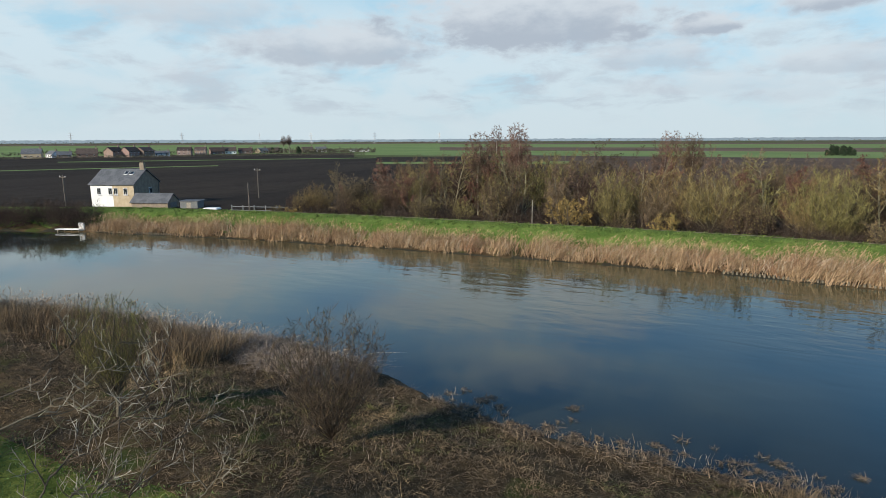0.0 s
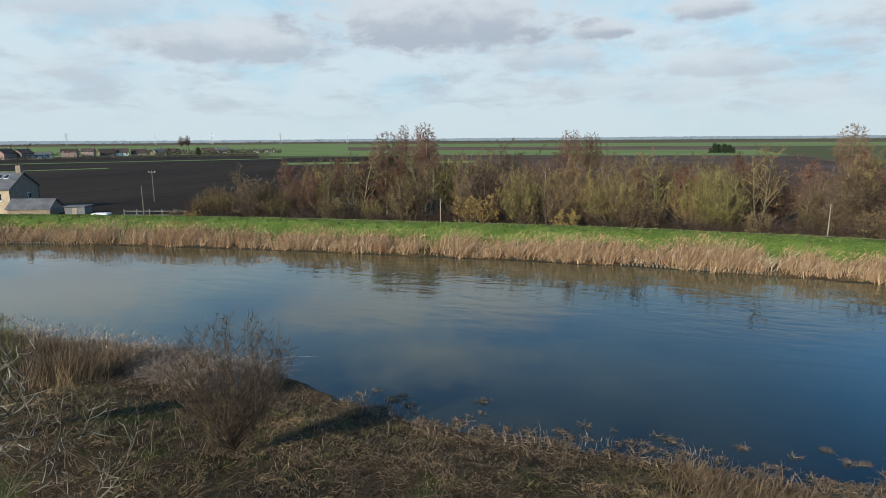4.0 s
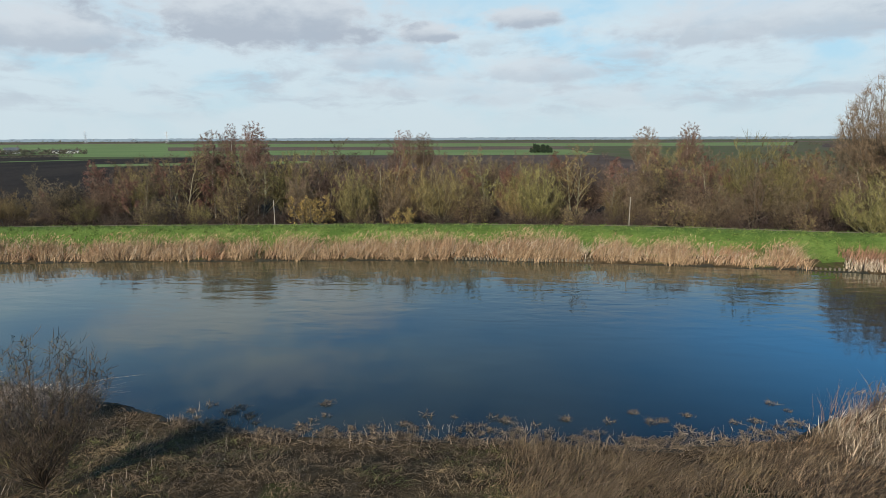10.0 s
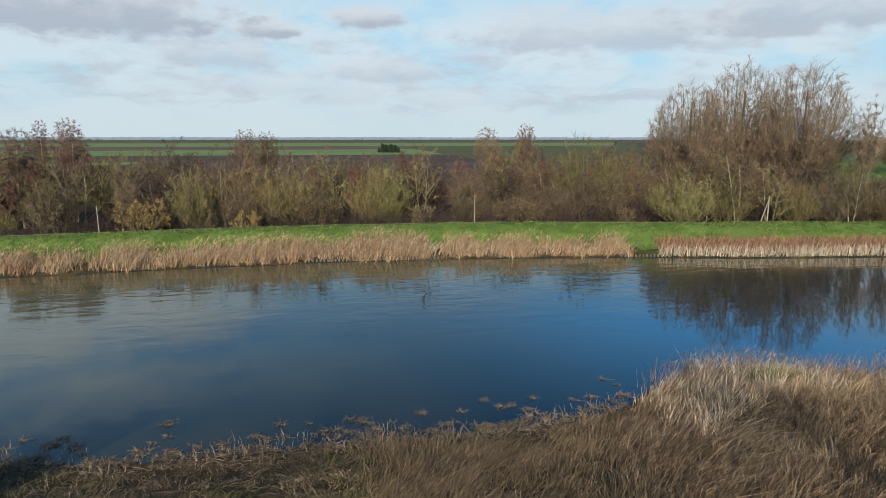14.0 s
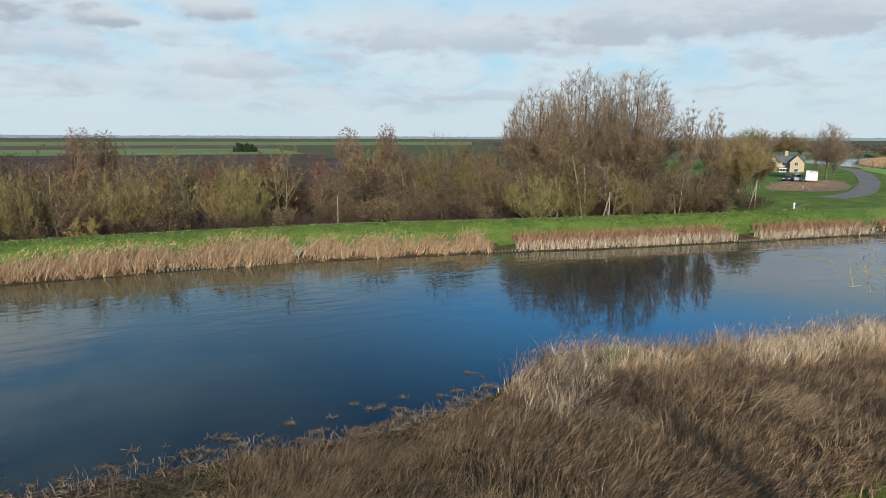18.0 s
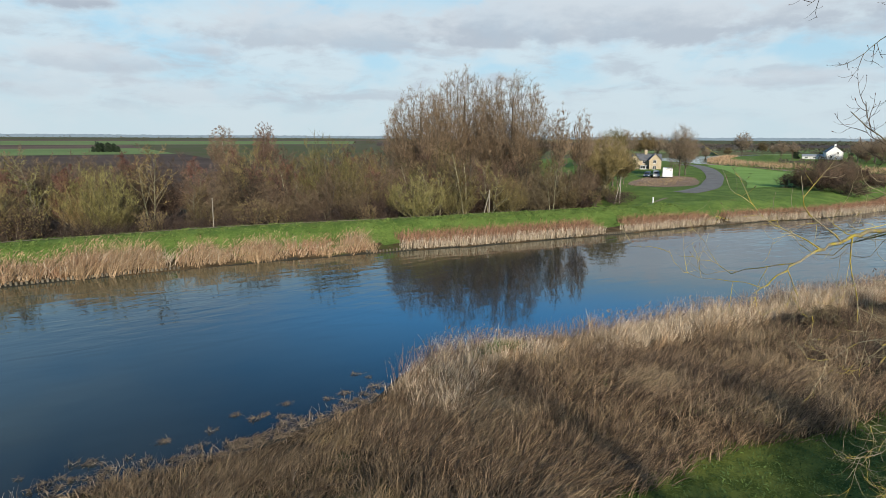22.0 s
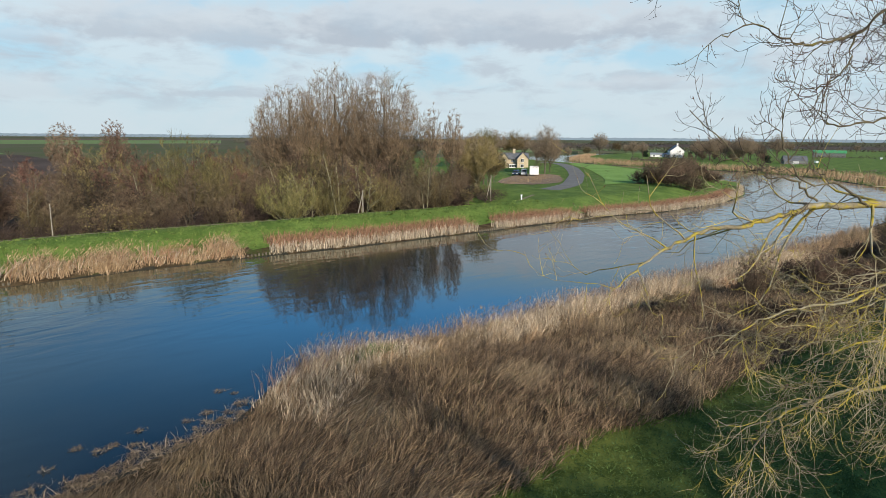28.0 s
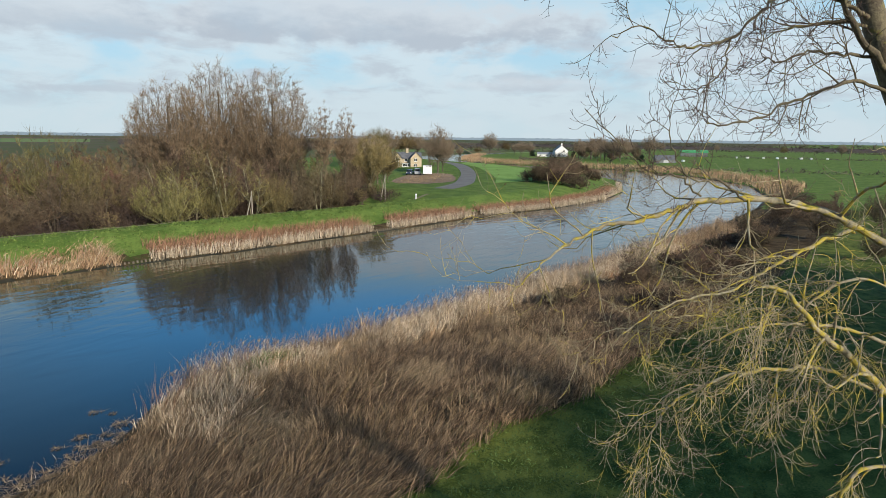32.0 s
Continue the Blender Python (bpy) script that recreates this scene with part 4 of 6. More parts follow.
def plant(kind_name, x, y, size=1.0, turn=None, z=None):
    """Stands one tree or shrub of a kind on the ground."""
    ob = KINDS[kind_name]
    m = pose(x, y, land1(x, y) if z is None else z, 0, 0, random.uniform(0, 360) if turn is None else turn) @ Matrix.Diagonal((size, size, size * random.uniform(0.92, 1.08), 1))
    if kind_name not in used:
        used.add(kind_name)
        ob.matrix_world = m
        ob["group"] = "plantation on the far bank"
        return ob
    keep = ob.scale.copy()
    ob.scale = (1, 1, 1)
    made = copy_thing(ob, m)
    ob.scale = keep
    return made


def wood_edge(x):
    """Where the plantation begins behind the dike."""
    return float(np.interp(x, [-75, -60, -30, 0, 30, 48, 75, 95], [68, 71.5, 74.5, 76.2, 74.5, 72, 72, 75]))


random.seed(5)
for row, (off, step, choice, lo, hi) in enumerate([(0.2, 1.7, ["dark_a", "dark_b", "dark_a", "fade_a"], 0.7, 1.1),
                                                   (2.6, 2.4, ["brown_a", "olive_a", "brown_b", "dark_b", "brown_c", "fade_a", "dark_b"], 0.55, 0.9),
                                                   (6.5, 2.7, ["brown_a", "brown_b", "olive_a", "olive_b", "red_a", "tree_a", "brown_c", "tree_b"], 0.85, 1.12),
                                                   (12, 3.3, ["brown_a", "brown_b", "olive_b", "tree_a", "red_a", "brown_c"], 0.98, 1.2),
                                                   (19, 3.8, ["brown_a", "brown_b", "tree_a", "red_a", "olive_a", "brown_c"], 1.08, 1.28),
                                                   (28, 4.5, ["brown_a", "brown_b", "brown_c", "tree_a"], 1.12, 1.34)]):
    x = -71 + 1.5 * row
    while x < 66 + 3 * row:
        px, py = x + random.uniform(-0.8, 0.8), wood_edge(x) + off + random.uniform(-1.2, 1.2)
        taper = float(np.interp(px, [-71, -65, -56], [0.5, 0.8, 1.0]))
        if random.random() < 0.93:
            plant(random.choice(choice), px, py, taper * random.uniform(lo - 0.1, hi + 0.06))
        x += step * random.uniform(0.7, 1.3)


def at(az, dist):
    a = radians(az)
    return math.sin(a) * dist, math.cos(a) * dist


for az, dist, kind_name, size in [(-26.7, 97, "birch_a", 0.97), (-25.0, 104, "birch_c", 1.0), (-23.1, 99, "birch_b", 1.0), (-10.0, 108, "birch_c", 0.84), (-7.8, 106, "birch_b", 0.9), (-9.2, 109, "birch_c", 0.86),
                                  (12.4, 110, "birch_a", 0.92), (14.2, 106, "red_a", 1.25), (16.0, 108, "birch_b", 0.9), (21.4, 90, "olive_a", 1.5), (-10.2, 84, "red_a", 1.15), (-0.3, 83, "red_a", 1.05),
                                  (-18.4, 76.5, "gold_a", 1.25), (-9.7, 75, "gold_a", 0.8), (-33, 88, "red_a", 1.0), (-44, 92, "gold_a", 0.6), (-14.6, 79, "olive_b", 1.1), (-6.0, 79, "olive_a", 1.25), (3.0, 78, "olive_b", 1.12), (24, 86, "olive_a", 1.0), (30.0, 80, "olive_a", 1.05),
                                  (34.5, 84, "tree_b", 1.3), (30, 86, "brown_a", 0.9), (33, 84, "tree_b", 0.9), (36, 86, "brown_b", 1.0), (38.5, 88, "olive_b", 0.9), (41, 90, "brown_a", 1.0), (27.5, 92, "brown_b", 1.1), (43.5, 96, "brown_c", 1.0), (34.5, 96, "tree_a", 1.25), (31.5, 98, "brown_a", 1.2), (40, 99, "brown_c", 1.15),
                                  (31.8, 83.5, "tree_b", 0.95), (33.6, 84, "olive_a", 0.85), (36.8, 84.5, "tree_b", 1.0), (38.4, 86, "olive_a", 0.8), (42.6, 90, "tree_b", 0.9), (43.8, 92, "olive_a", 0.75), (46.6, 128, "round_a", 0.8), (47.9, 140, "round_a", 0.85), (48.9, 150, "round_b", 0.8), (46.0, 122, "olive_a", 0.9), (47.4, 119, "round_b", 1.0), (48.4, 126, "round_b", 0.8), (52.9, 178, "tree_a", 1.0), (53.5, 190, "round_a", 1.15), (54.0, 196, "round_a", 0.9), (46.8, 250, "round_a", 1.1), (47.8, 262, "round_b", 1.3), (48.8, 268, "round_a", 1.15),
                                  (50.4, 285, "round_b", 1.35), (51.6, 290, "round_a", 0.9), (45.7, 240, "round_a", 1.0), (44.8, 230, "round_b", 0.9), (55.5, 420, "round_a", 0.7), (57.2, 440, "round_b", 0.7), (61.2, 390, "round_a", 0.8), (60.6, 440, "round_a", 0.6), (45.6, 150, "brown_a", 0.9), (46.3, 165, "brown_b", 0.8), (44.8, 135, "dark_b", 1.0), (58.3, 470, "round_a", 1.4), (59.8, 480, "round_b", 0.9), (62.0, 404, "round_a", 0.8), (72.6, 380, "round_a", 1.2), (66.5, 560, "round_a", 0.8), (69.5, 600, "round_b", 0.9), (73.5, 620, "round_a", 0.8), (78.0, 640, "round_a", 0.7), (83.0, 600, "round_b", 0.8), (87.0, 560, "round_a", 0.8)]:
    plant(kind_name, *at(az, dist), size)
for i in range(44):
    x = 124 + 62 * random.random()
    y = float(np.interp(x, [120, 141, 160, 184], [52, 57, 63, 74])) + random.uniform(1, 14)
    plant(random.choice(["scrub_a", "scrub_a", "brown_a", "scrub_a", "brown_c"]), x, y, random.uniform(0.5, 0.95) if i % 9 else 0.6)
for i in range(46):
    kind_name = random.choice(["dark_a", "dark_b", "dark_b", "scrub_a", "fade_a"]) if i < 26 else random.choice(["brown_a", "brown_c", "olive_a", "tree_a", "dark_b"])
    plant(kind_name, *at(random.uniform(43.6, 49.4 if i < 26 else 47.2), random.uniform(100, 112) if i < 26 else random.uniform(106, 130)), random.uniform(0.45, 0.75) if i < 26 else random.uniform(0.55, 0.85))
for i in range(24):
    plant("round_a" if i % 3 else "brown_a", *at(random.uniform(66.0, 71.8), random.uniform(330, 400)), random.uniform(0.75, 1.05))
for i in range(60):
    x = -83.8 - 0.9 * i
    y = float(np.interp(x, RIVER[:N_NORTH, 0], RIVER[:N_NORTH, 1]))
    plant("dark_b" if i % 3 else "dark_a", x, y + random.uniform(0.2, 3.4), random.uniform(0.85, 1.15))
for i in range(46):
    x = random.uniform(34, 118)
    plant(random.choice(["scrub_a", "scrub_a", "brown_b", "dark_a"]), x, float(np.interp(x, [30, 60, 118], [13.5, 11, 9])) + random.uniform(-3, 3.5), random.uniform(0.28, 0.55))
for i in range(22):
    plant(random.choice(["dark_a", "dark_b", "brown_a", "brown_c"]), *at(random.uniform(80, 100), random.uniform(55, 150)), random.uniform(0.35, 0.7))
# the row of trees behind the camera that shades its bank
for row in range(2):
    for i in range(32):
        plant("round_b" if (i + row) % 3 else "round_a", -60 + 3.6 * i + 1.8 * row + random.uniform(-0.5, 0.5), -8.6 - 3.2 * row + random.uniform(-0.5, 0.5), random.uniform(0.6, 0.7) + (0.06 if i > 15 else 0.0))

# the great willows of the wood's downstream end
m_bark_big = material("willow_bark", (0.085, 0.068, 0.048), (0.16, 0.13, 0.09), 2, 0.9, 0.5)
m_twig_tan = material("tan_twigs", (0.165, 0.115, 0.07), (0.26, 0.188, 0.118), 0.5, 0.9, 0, island=0.35)
for i, (az, dist, hh, half) in enumerate([(30.2, 108, 20.2, 6.6), (34.2, 113, 24.0, 7.6), (38.6, 110, 23.2, 7.1)]):
    ob = tree("great_willow", "great bare willow with a fan of upswept limbs", 40 + i, m_bark_big, m_twig_tan, dict(stems=1, dome=dict(height=hh, half=half, low=3.0, first=190, second=10, third=11, trunk_r=0.45, rise=0.35, shell=0.3, sag=0.65, bough=0.15, fine=0.8, reach=(0.14, 0.3), up=0.42)), 0.034, group="great willows", split=True)
    ob.matrix_world = pose(*at(az, dist), 0.3)
for i, (az, dist, hh) in enumerate([(43.1, 104, 17.0), (45.0, 106, 16.4)]):
    ob = tree("tall_poplar", "slender tall bare poplar beside the wood", 50 + i, m_bark_big, m_twig_tan, dict(stems=1, dome=dict(height=hh, half=2.0, low=5.5, first=34, second=11, third=9, trunk_r=0.18, rise=0.8, sag=0.15, fine=1.1, reach=(0.25, 0.45), up=0.65)), 0.045)
    ob.matrix_world = pose(*at(az, dist), 0.3)


# ---- near trees on the camera's bank ----
m_lichen = material("lichened_bark", (0.2, 0.17, 0.11), (0.32, 0.28, 0.19), 2.2, 0.9, 0.7, 30, spots=((0.36, 0.285, 0.045), 6.0, 0.45, 0.58), height=0.02)
m_twig_near = material("lichened_twigs", (0.2, 0.165, 0.1), (0.36, 0.305, 0.19), 2, 0.85, 0.2, island=0.3, spots=((0.45, 0.36, 0.06), 2.5, 0.5, 0.62))
# moss on bark, plus the dark of backlight put into both colours
m_mossy_backlit = material("mossy_backlit_bark", (0.085, 0.068, 0.045), (0.16, 0.135, 0.08), 2.2, 0.9, 0.7, 30, spots=((0.17, 0.15, 0.045), 3.5, 0.55, 0.68), height=0.02)
m_twig_backlit = material("backlit_upper_twigs", (0.06, 0.042, 0.034), (0.11, 0.08, 0.06), 2, 0.85, 0.2, island=0.3)
m_bud = material("dark_buds", (0.09, 0.045, 0.035), (0.14, 0.07, 0.05), 20, 0.7, 0.0)


def spline(points, k=8):
    """A smooth line through a few points, k pieces between each two."""
    P = [np.array(q, float) for q in points]
    P = [2 * P[0] - P[1], *P, 2 * P[-1] - P[-2]]
    out = []
    for i in range(1, len(P) - 2):
        for s in np.arange(k) / k:
            a, b, c, d = P[i - 1:i + 3]
            out.append(0.5 * (2 * b + (c - a) * s + (2 * a - 5 * b + 4 * c - d) * s * s + (3 * b - a - 3 * c + d) * s ** 3))
    out.append(P[-2])
    return np.array(out)


def polar(az, el, dist):
    """A place seen from the middle of the path by bearing, elevation and distance along the ground."""
    a, e = radians(az), radians(el)
    return (0.4 + math.sin(a) * dist, 0.1 + math.cos(a) * dist, 12.03 + math.tan(e) * dist)


def sprays(r, line, radii, count, reach, fall, level, out, lo=0.15, hi=1.0, flip=0.35, fan=(8, 6), thin=(0.006, 0.0045, 0.0035), wild=0.12):
    """Side shoots along a limb that arch out, sag and turn up at their tips; out collects (points, radii) by level."""
    n = len(line)
    for c in range(count):
        f = lo + (hi - lo) * (c + r.random()) / count
        i = min(int(f * (n - 1)), n - 2)
        base = Vector(line[i]).lerp(Vector(line[i + 1]), f * (n - 1) - i)
        d = (Vector(line[i + 1]) - Vector(line[i])).normalized()
        side = d.cross(Vector((r.gauss(0, 1), r.gauss(0, 1), r.gauss(0, 1)))).normalized()
        w = (d * r.uniform(0.3, 0.9) + side * r.uniform(0.6, 1.0)).normalized()
        length = reach * r.uniform(0.45, 1.15)
        k = 7 if level < 2 else 5
        pts = [base]
        for s in range(k):
            tip = (s + 1) / k
            bendy = Vector((r.gauss(0, wild), r.gauss(0, wild), r.gauss(0, wild)))
            w = (w + bendy + Vector((0, 0, -fall if tip < 0.7 else flip))).normalized()
            pts.append(pts[-1] + w * (length / k))
        rad0 = max(radii[min(i, len(radii) - 1)] * 0.5, thin[level])
        rad = [max(rad0 * (1 - 0.7 * s / k), thin[level] * 0.55) for s in range(k + 1)]
        q = np.array([tuple(v) for v in pts])
        out[level].append((q, np.array(rad)))
        if level + 1 < len(out):
            sprays(r, q, rad, fan[level], reach * 0.52, fall * 0.9, level + 1, out, 0.15, 1.0, flip, fan, thin, wild)


def buds(name, tips, size, seed):
    """A pointed bud at the end of each twig."""
    g = np.random.default_rng(seed)
    vs, fs = [], []
    for j, (a, b) in enumerate(tips):
        d = (b - a) / (np.linalg.norm(b - a) + 1e-9)
        u = np.cross(d, g.normal(size=3))
        u /= np.linalg.norm(u)
        v = np.cross(d, u)
        s = size * g.uniform(0.7, 1.3)
        vs += [b - d * s, b + u * s * 0.4, b + (-0.5 * u + 0.87 * v) * s * 0.4, b + (-0.5 * u - 0.87 * v) * s * 0.4, b + d * s * 1.6]
        o = 5 * j
        fs += [[o, o + 2, o + 1], [o, o + 3, o + 2], [o, o + 1, o + 3], [o + 4, o + 1, o + 2], [o + 4, o + 2, o + 3], [o + 4, o + 3, o + 1]]
    return sheet(name, np.array(vs), np.array(fs), m_bud)


def near_tree(label, seed, trunk, limbs, bark, twig, upper=None):
    """A large tree close by: a trunk, its limbs with their shoots, each limb a part. limbs: (points, thick, thin, shoots, reach, fall, flip)."""
    root = thing("ash_tree", None, label, "tree")
    t = spline(trunk[0])
    # trunk and limbs ending high take the pair with backlight painted in
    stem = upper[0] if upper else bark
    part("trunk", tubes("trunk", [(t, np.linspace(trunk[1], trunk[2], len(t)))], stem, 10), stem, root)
    r = random.Random(seed)
    for j, (points, thick, thin, shoots, reach, fall, flip) in enumerate(limbs):
        line = spline(points, 6)
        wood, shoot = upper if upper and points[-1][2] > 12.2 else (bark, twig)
        line += np.random.default_rng(seed + j).normal(0, 0.012, line.shape)
        rad = np.linspace(thick * 0.62, thin, len(line)) * (1 + 0.12 * np.sin(np.arange(len(line)) * 2.1 + j))
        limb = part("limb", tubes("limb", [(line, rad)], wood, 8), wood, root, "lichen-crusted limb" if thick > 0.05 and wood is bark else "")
        out = [[], [], []]
        sprays(r, line, rad, shoots, reach if flip > 0.2 else reach * 0.7, fall, 0, out, 0.12, 1.0, flip, (7, 4) if fall > 0.2 else (4, 3) if flip > 0.2 else (3, 2), (0.0055, 0.0042, 0.003) if flip > 0.2 else (0.01, 0.0065, 0.0045), 0.12 if flip > 0.2 else 0.06)
        pieces = [(*tube_arrays(out[0], 5), 0), (*tube_arrays(out[1], 4), 1), (*tube_arrays(out[2], 3), 1)]
        tagged(part("twig", joined("twig", pieces, [wood, shoot]), shoot, limb), kind="stuff")
        ends = [(q[-2], q[-1]) for q, _ in out[1][::2] + out[2][::3]]
        if flip > 0.2:
            tagged(part("bud", buds("bud", ends, 0.014, seed + j), m_bud, limb), kind="stuff")
    return root


P = polar
trunk_r = [(10.5, -2.2, 0.9), P(95.3, -27, 10.0), P(93.8, -18.4, 9.9), P(92.2, -10.3, 9.8), P(91.0, -4.0, 9.7), P(90.0, 1.4, 9.6), P(88.9, 4.2, 9.6), P(87.4, 8.0, 9.6), P(86.0, 12.5, 9.7), P(85, 18, 9.8)]
near_tree("large bare tree with yellow lichen on its drooping limbs", 3, (trunk_r, 0.26, 0.1), [
    # the long arching yellow limb over the water
    ([P(92.2, -8.6, 9.7), P(87.8, -6.2, 9.2), P(84.5, -4.9, 8.9), P(80.8, -4.5, 8.6), P(77.3, -4.8, 8.3), P(75.1, -5.5, 8.1), P(72.8, -6.5, 7.9), P(69.4, -7.3, 7.7), P(66.4, -8.9, 7.5), P(64.0, -10.9, 7.3), P(61.5, -13.6, 7.2)], 0.085, 0.01, 17, 1.35, 0.1, 0.45),
    # risers from its middle
    ([P(76.8, -4.6, 8.3), P(74.9, -2.9, 8.0), P(72.5, -2.5, 7.8), P(70.9, -1.1, 7.7), P(67.3, 2.6, 7.5)], 0.022, 0.005, 8, 0.7, -0.02, 0.4),
    ([P(80.0, -4.6, 8.5), P(78, -3.0, 8.1), P(76.2, -3.2, 7.9), P(74.5, -1.0, 7.7), P(73.8, 2.4, 7.6)], 0.025, 0.005, 9, 0.7, -0.02, 0.4),
    # the lower limbs that hang over the lawn
    ([P(87.8, -6.4, 9.2), P(85.6, -7.5, 8.7), P(83.7, -8.9, 8.4), P(81.8, -10.2, 8.2), P(79.7, -11.9, 8.0), P(77.0, -12.7, 7.8), P(74.3, -14.0, 7.6), P(71.5, -16.3, 7.4)], 0.04, 0.007, 17, 1.1, 0.22, 0.42),
    ([P(94.6, -21.5, 10.0), P(91.7, -18.5, 9.3), P(88.9, -16.1, 9.0), P(86.3, -14.3, 8.7), P(84.0, -11.8, 8.4), P(81.9, -11.4, 8.2), P(79.8, -12.9, 8.0)], 0.095, 0.012, 14, 1.3, 0.32, 0.4),
    ([P(91.2, -18.2, 9.3), P(87.1, -17.1, 8.8), P(84.6, -17.4, 8.5), P(80.8, -18.5, 8.2), P(76.8, -21.0, 7.9), P(75.0, -23.0, 7.8), P(74.2, -25.3, 7.8), P(73.2, -28.0, 7.8)], 0.05, 0.008, 19, 1.15, 0.3, 0.42),
    ([P(95.0, -22.5, 10.0), P(90.6, -23.5, 9.3), P(89.3, -25.5, 9.1), P(88.6, -28.2, 9.0), P(87, -31, 9.0)], 0.05, 0.012, 9, 0.9, 0.3, 0.35),
    ([P(93.2, -15.0, 9.9), P(89.8, -14.1, 9.2), P(86.7, -13.8, 8.8), P(83.8, -14.0, 8.5), P(80.5, -15.0, 8.2), P(78.0, -17.0, 8.0)], 0.045, 0.008, 16, 1.2, 0.3, 0.4),
    ([P(92.6, -12.5, 9.9), P(89.5, -10.0, 9.2), P(87, -10.6, 8.9), P(85, -13, 8.7), P(84, -17, 8.6), P(83.5, -21, 8.6)], 0.04, 0.008, 14, 1.0, 0.3, 0.4),
    # upper limbs against the sky, in the backlit colours
    ([P(89.2, 3.2, 9.6), P(86.6, 4.4, 9.2), P(84.4, 3.8, 8.9), P(82.1, 2.8, 8.7), P(80.2, 1.7, 8.5), P(77.2, 1.4, 8.3), P(75.6, 2.8, 8.2)], 0.04, 0.006, 18, 0.8, 0.0, 0.3),
    ([P(87.2, 8.6, 9.6), P(86.0, 9.3, 9.3), P(83.7, 10.6, 9.0), P(81.3, 10.8, 8.8), P(79.5, 9.4, 8.6), P(77.9, 7.8, 8.5), P(75.8, 7.4, 8.3), P(74.0, 7.4, 8.2), P(71.2, 9.0, 8.1), P(68.9, 8.3, 8.0)], 0.05, 0.006, 18, 0.75, 0.03, 0.3),
    ([P(77.9, 7.8, 8.5), P(77.8, 6.0, 8.4), P(76.9, 4.7, 8.3), P(75.4, 4.0, 8.3), P(73.8, 5.0, 8.2)], 0.02, 0.005, 5, 0.45, 0.0, 0.3),
    ([P(88.2, 6.0, 9.6), P(85.6, 6.3, 9.2), P(83.3, 6.7, 8.9), P(81.4, 5.9, 8.7), P(80.0, 6.8, 8.6)], 0.035, 0.006, 16, 0.8, 0.0, 0.3),
    ([P(87.4, 8.1, 9.6), P(85.0, 8.6, 9.2), P(82.4, 8.4, 8.9), P(79.6, 7.5, 8.7)], 0.035, 0.006, 14, 0.8, 0.0, 0.3),
    ([P(88.8, 4.2, 9.6), P(86.1, 8.1, 9.2), P(83.9, 11.9, 9.0), P(80, 15.5, 8.8), P(75, 16.2, 8.5), P(70, 15.4, 8.3), P(65, 14.0, 8.1)], 0.075, 0.008, 14, 0.8, 0.05, 0.25),
], m_lichen, m_twig_near, (m_mossy_backlit, m_twig_backlit))

trunk_l = [(-11.5, -2.2, 0.9), (-11.4, -1.9, 3.5), (-11.2, -1.6, 6), (-11.3, -1.5, 9), (-11.6, -1.2, 11.5)]
near_tree("bare tree whose thin mossy twigs reach over the bank", 8, (trunk_l, 0.2, 0.08), [
    ([(-11.3, -1.6, 6.6), P(-73, -26, 9.4), P(-67.9, -23.4, 9.2), P(-65.3, -21.8, 9.1), P(-62.7, -20.9, 9.0), P(-60.7, -18.8, 9.0), P(-60.1, -16.9, 9.0)], 0.032, 0.005, 14, 1.1, -0.04, 0.12),
    ([(-11.3, -1.7, 5.0), P(-71, -29, 9.2), P(-66.9, -26.7, 9.0), P(-65.8, -25.8, 8.9), P(-64.0, -23.2, 8.8), P(-63.4, -19.5, 8.8)], 0.026, 0.004, 9, 0.9, -0.05, 0.12),
    ([(-11.3, -1.7, 7.2), P(-72, -20, 9.3), P(-67.3, -18.6, 9.1), P(-66.4, -18.5, 9.0), P(-64.6, -17.3, 9.0), P(-62.7, -15.4, 9.0), P(-61.3, -15.5, 9.0)], 0.026, 0.004, 9, 0.9, -0.02, 0.12),
    ([(-11.2, -1.6, 4.4), P(-69, -31, 9.0), P(-64.3, -27.5, 8.7), P(-62.5, -25.4, 8.7), P(-60.7, -23.7, 8.6), P(-58.1, -22.3, 8.6), P(-56.3, -21.7, 8.6)], 0.028, 0.004, 10, 0.95, -0.04, 0.12),
    ([(-11.3, -1.8, 3.6), P(-66, -32, 8.9), P(-59.3, -28.6, 8.6), P(-57.1, -27, 8.5), P(-55.8, -25.8, 8.5), P(-53.4, -25, 8.5)], 0.022, 0.004, 8, 0.8, -0.04, 0.12),
    ([(-11.3, -1.6, 8.0), P(-72, -18, 9.4), P(-67.0, -15.7, 9.4), P(-65.9, -14.8, 9.4), P(-65.4, -13.8, 9.4)], 0.02, 0.004, 6, 0.7, -0.04, 0.12),
    ([(-11.3, -1.7, 5.0), P(-70, -30, 9.0), P(-66.0, -26.8, 8.8), P(-62.9, -21.8, 8.7), P(-60.4, -21.2, 8.7), P(-60.0, -19.3, 8.7)], 0.022, 0.004, 8, 0.8, -0.04, 0.12),
    ([(-11.3, -1.7, 5.0), P(-72, -27.5, 9.0), P(-68.2, -25.9, 8.8), P(-66.7, -25.1, 8.8), P(-64.5, -25.4, 8.7), P(-62.3, -25.8, 8.7)], 0.02, 0.004, 7, 0.8, -0.06, 0.12),
], m_bark, material("mossy_twigs", (0.18, 0.16, 0.12), (0.36, 0.33, 0.26), 2, 0.85, 0.2, island=0.3, spots=((0.11, 0.12, 0.035), 2.5, 0.5, 0.62)))

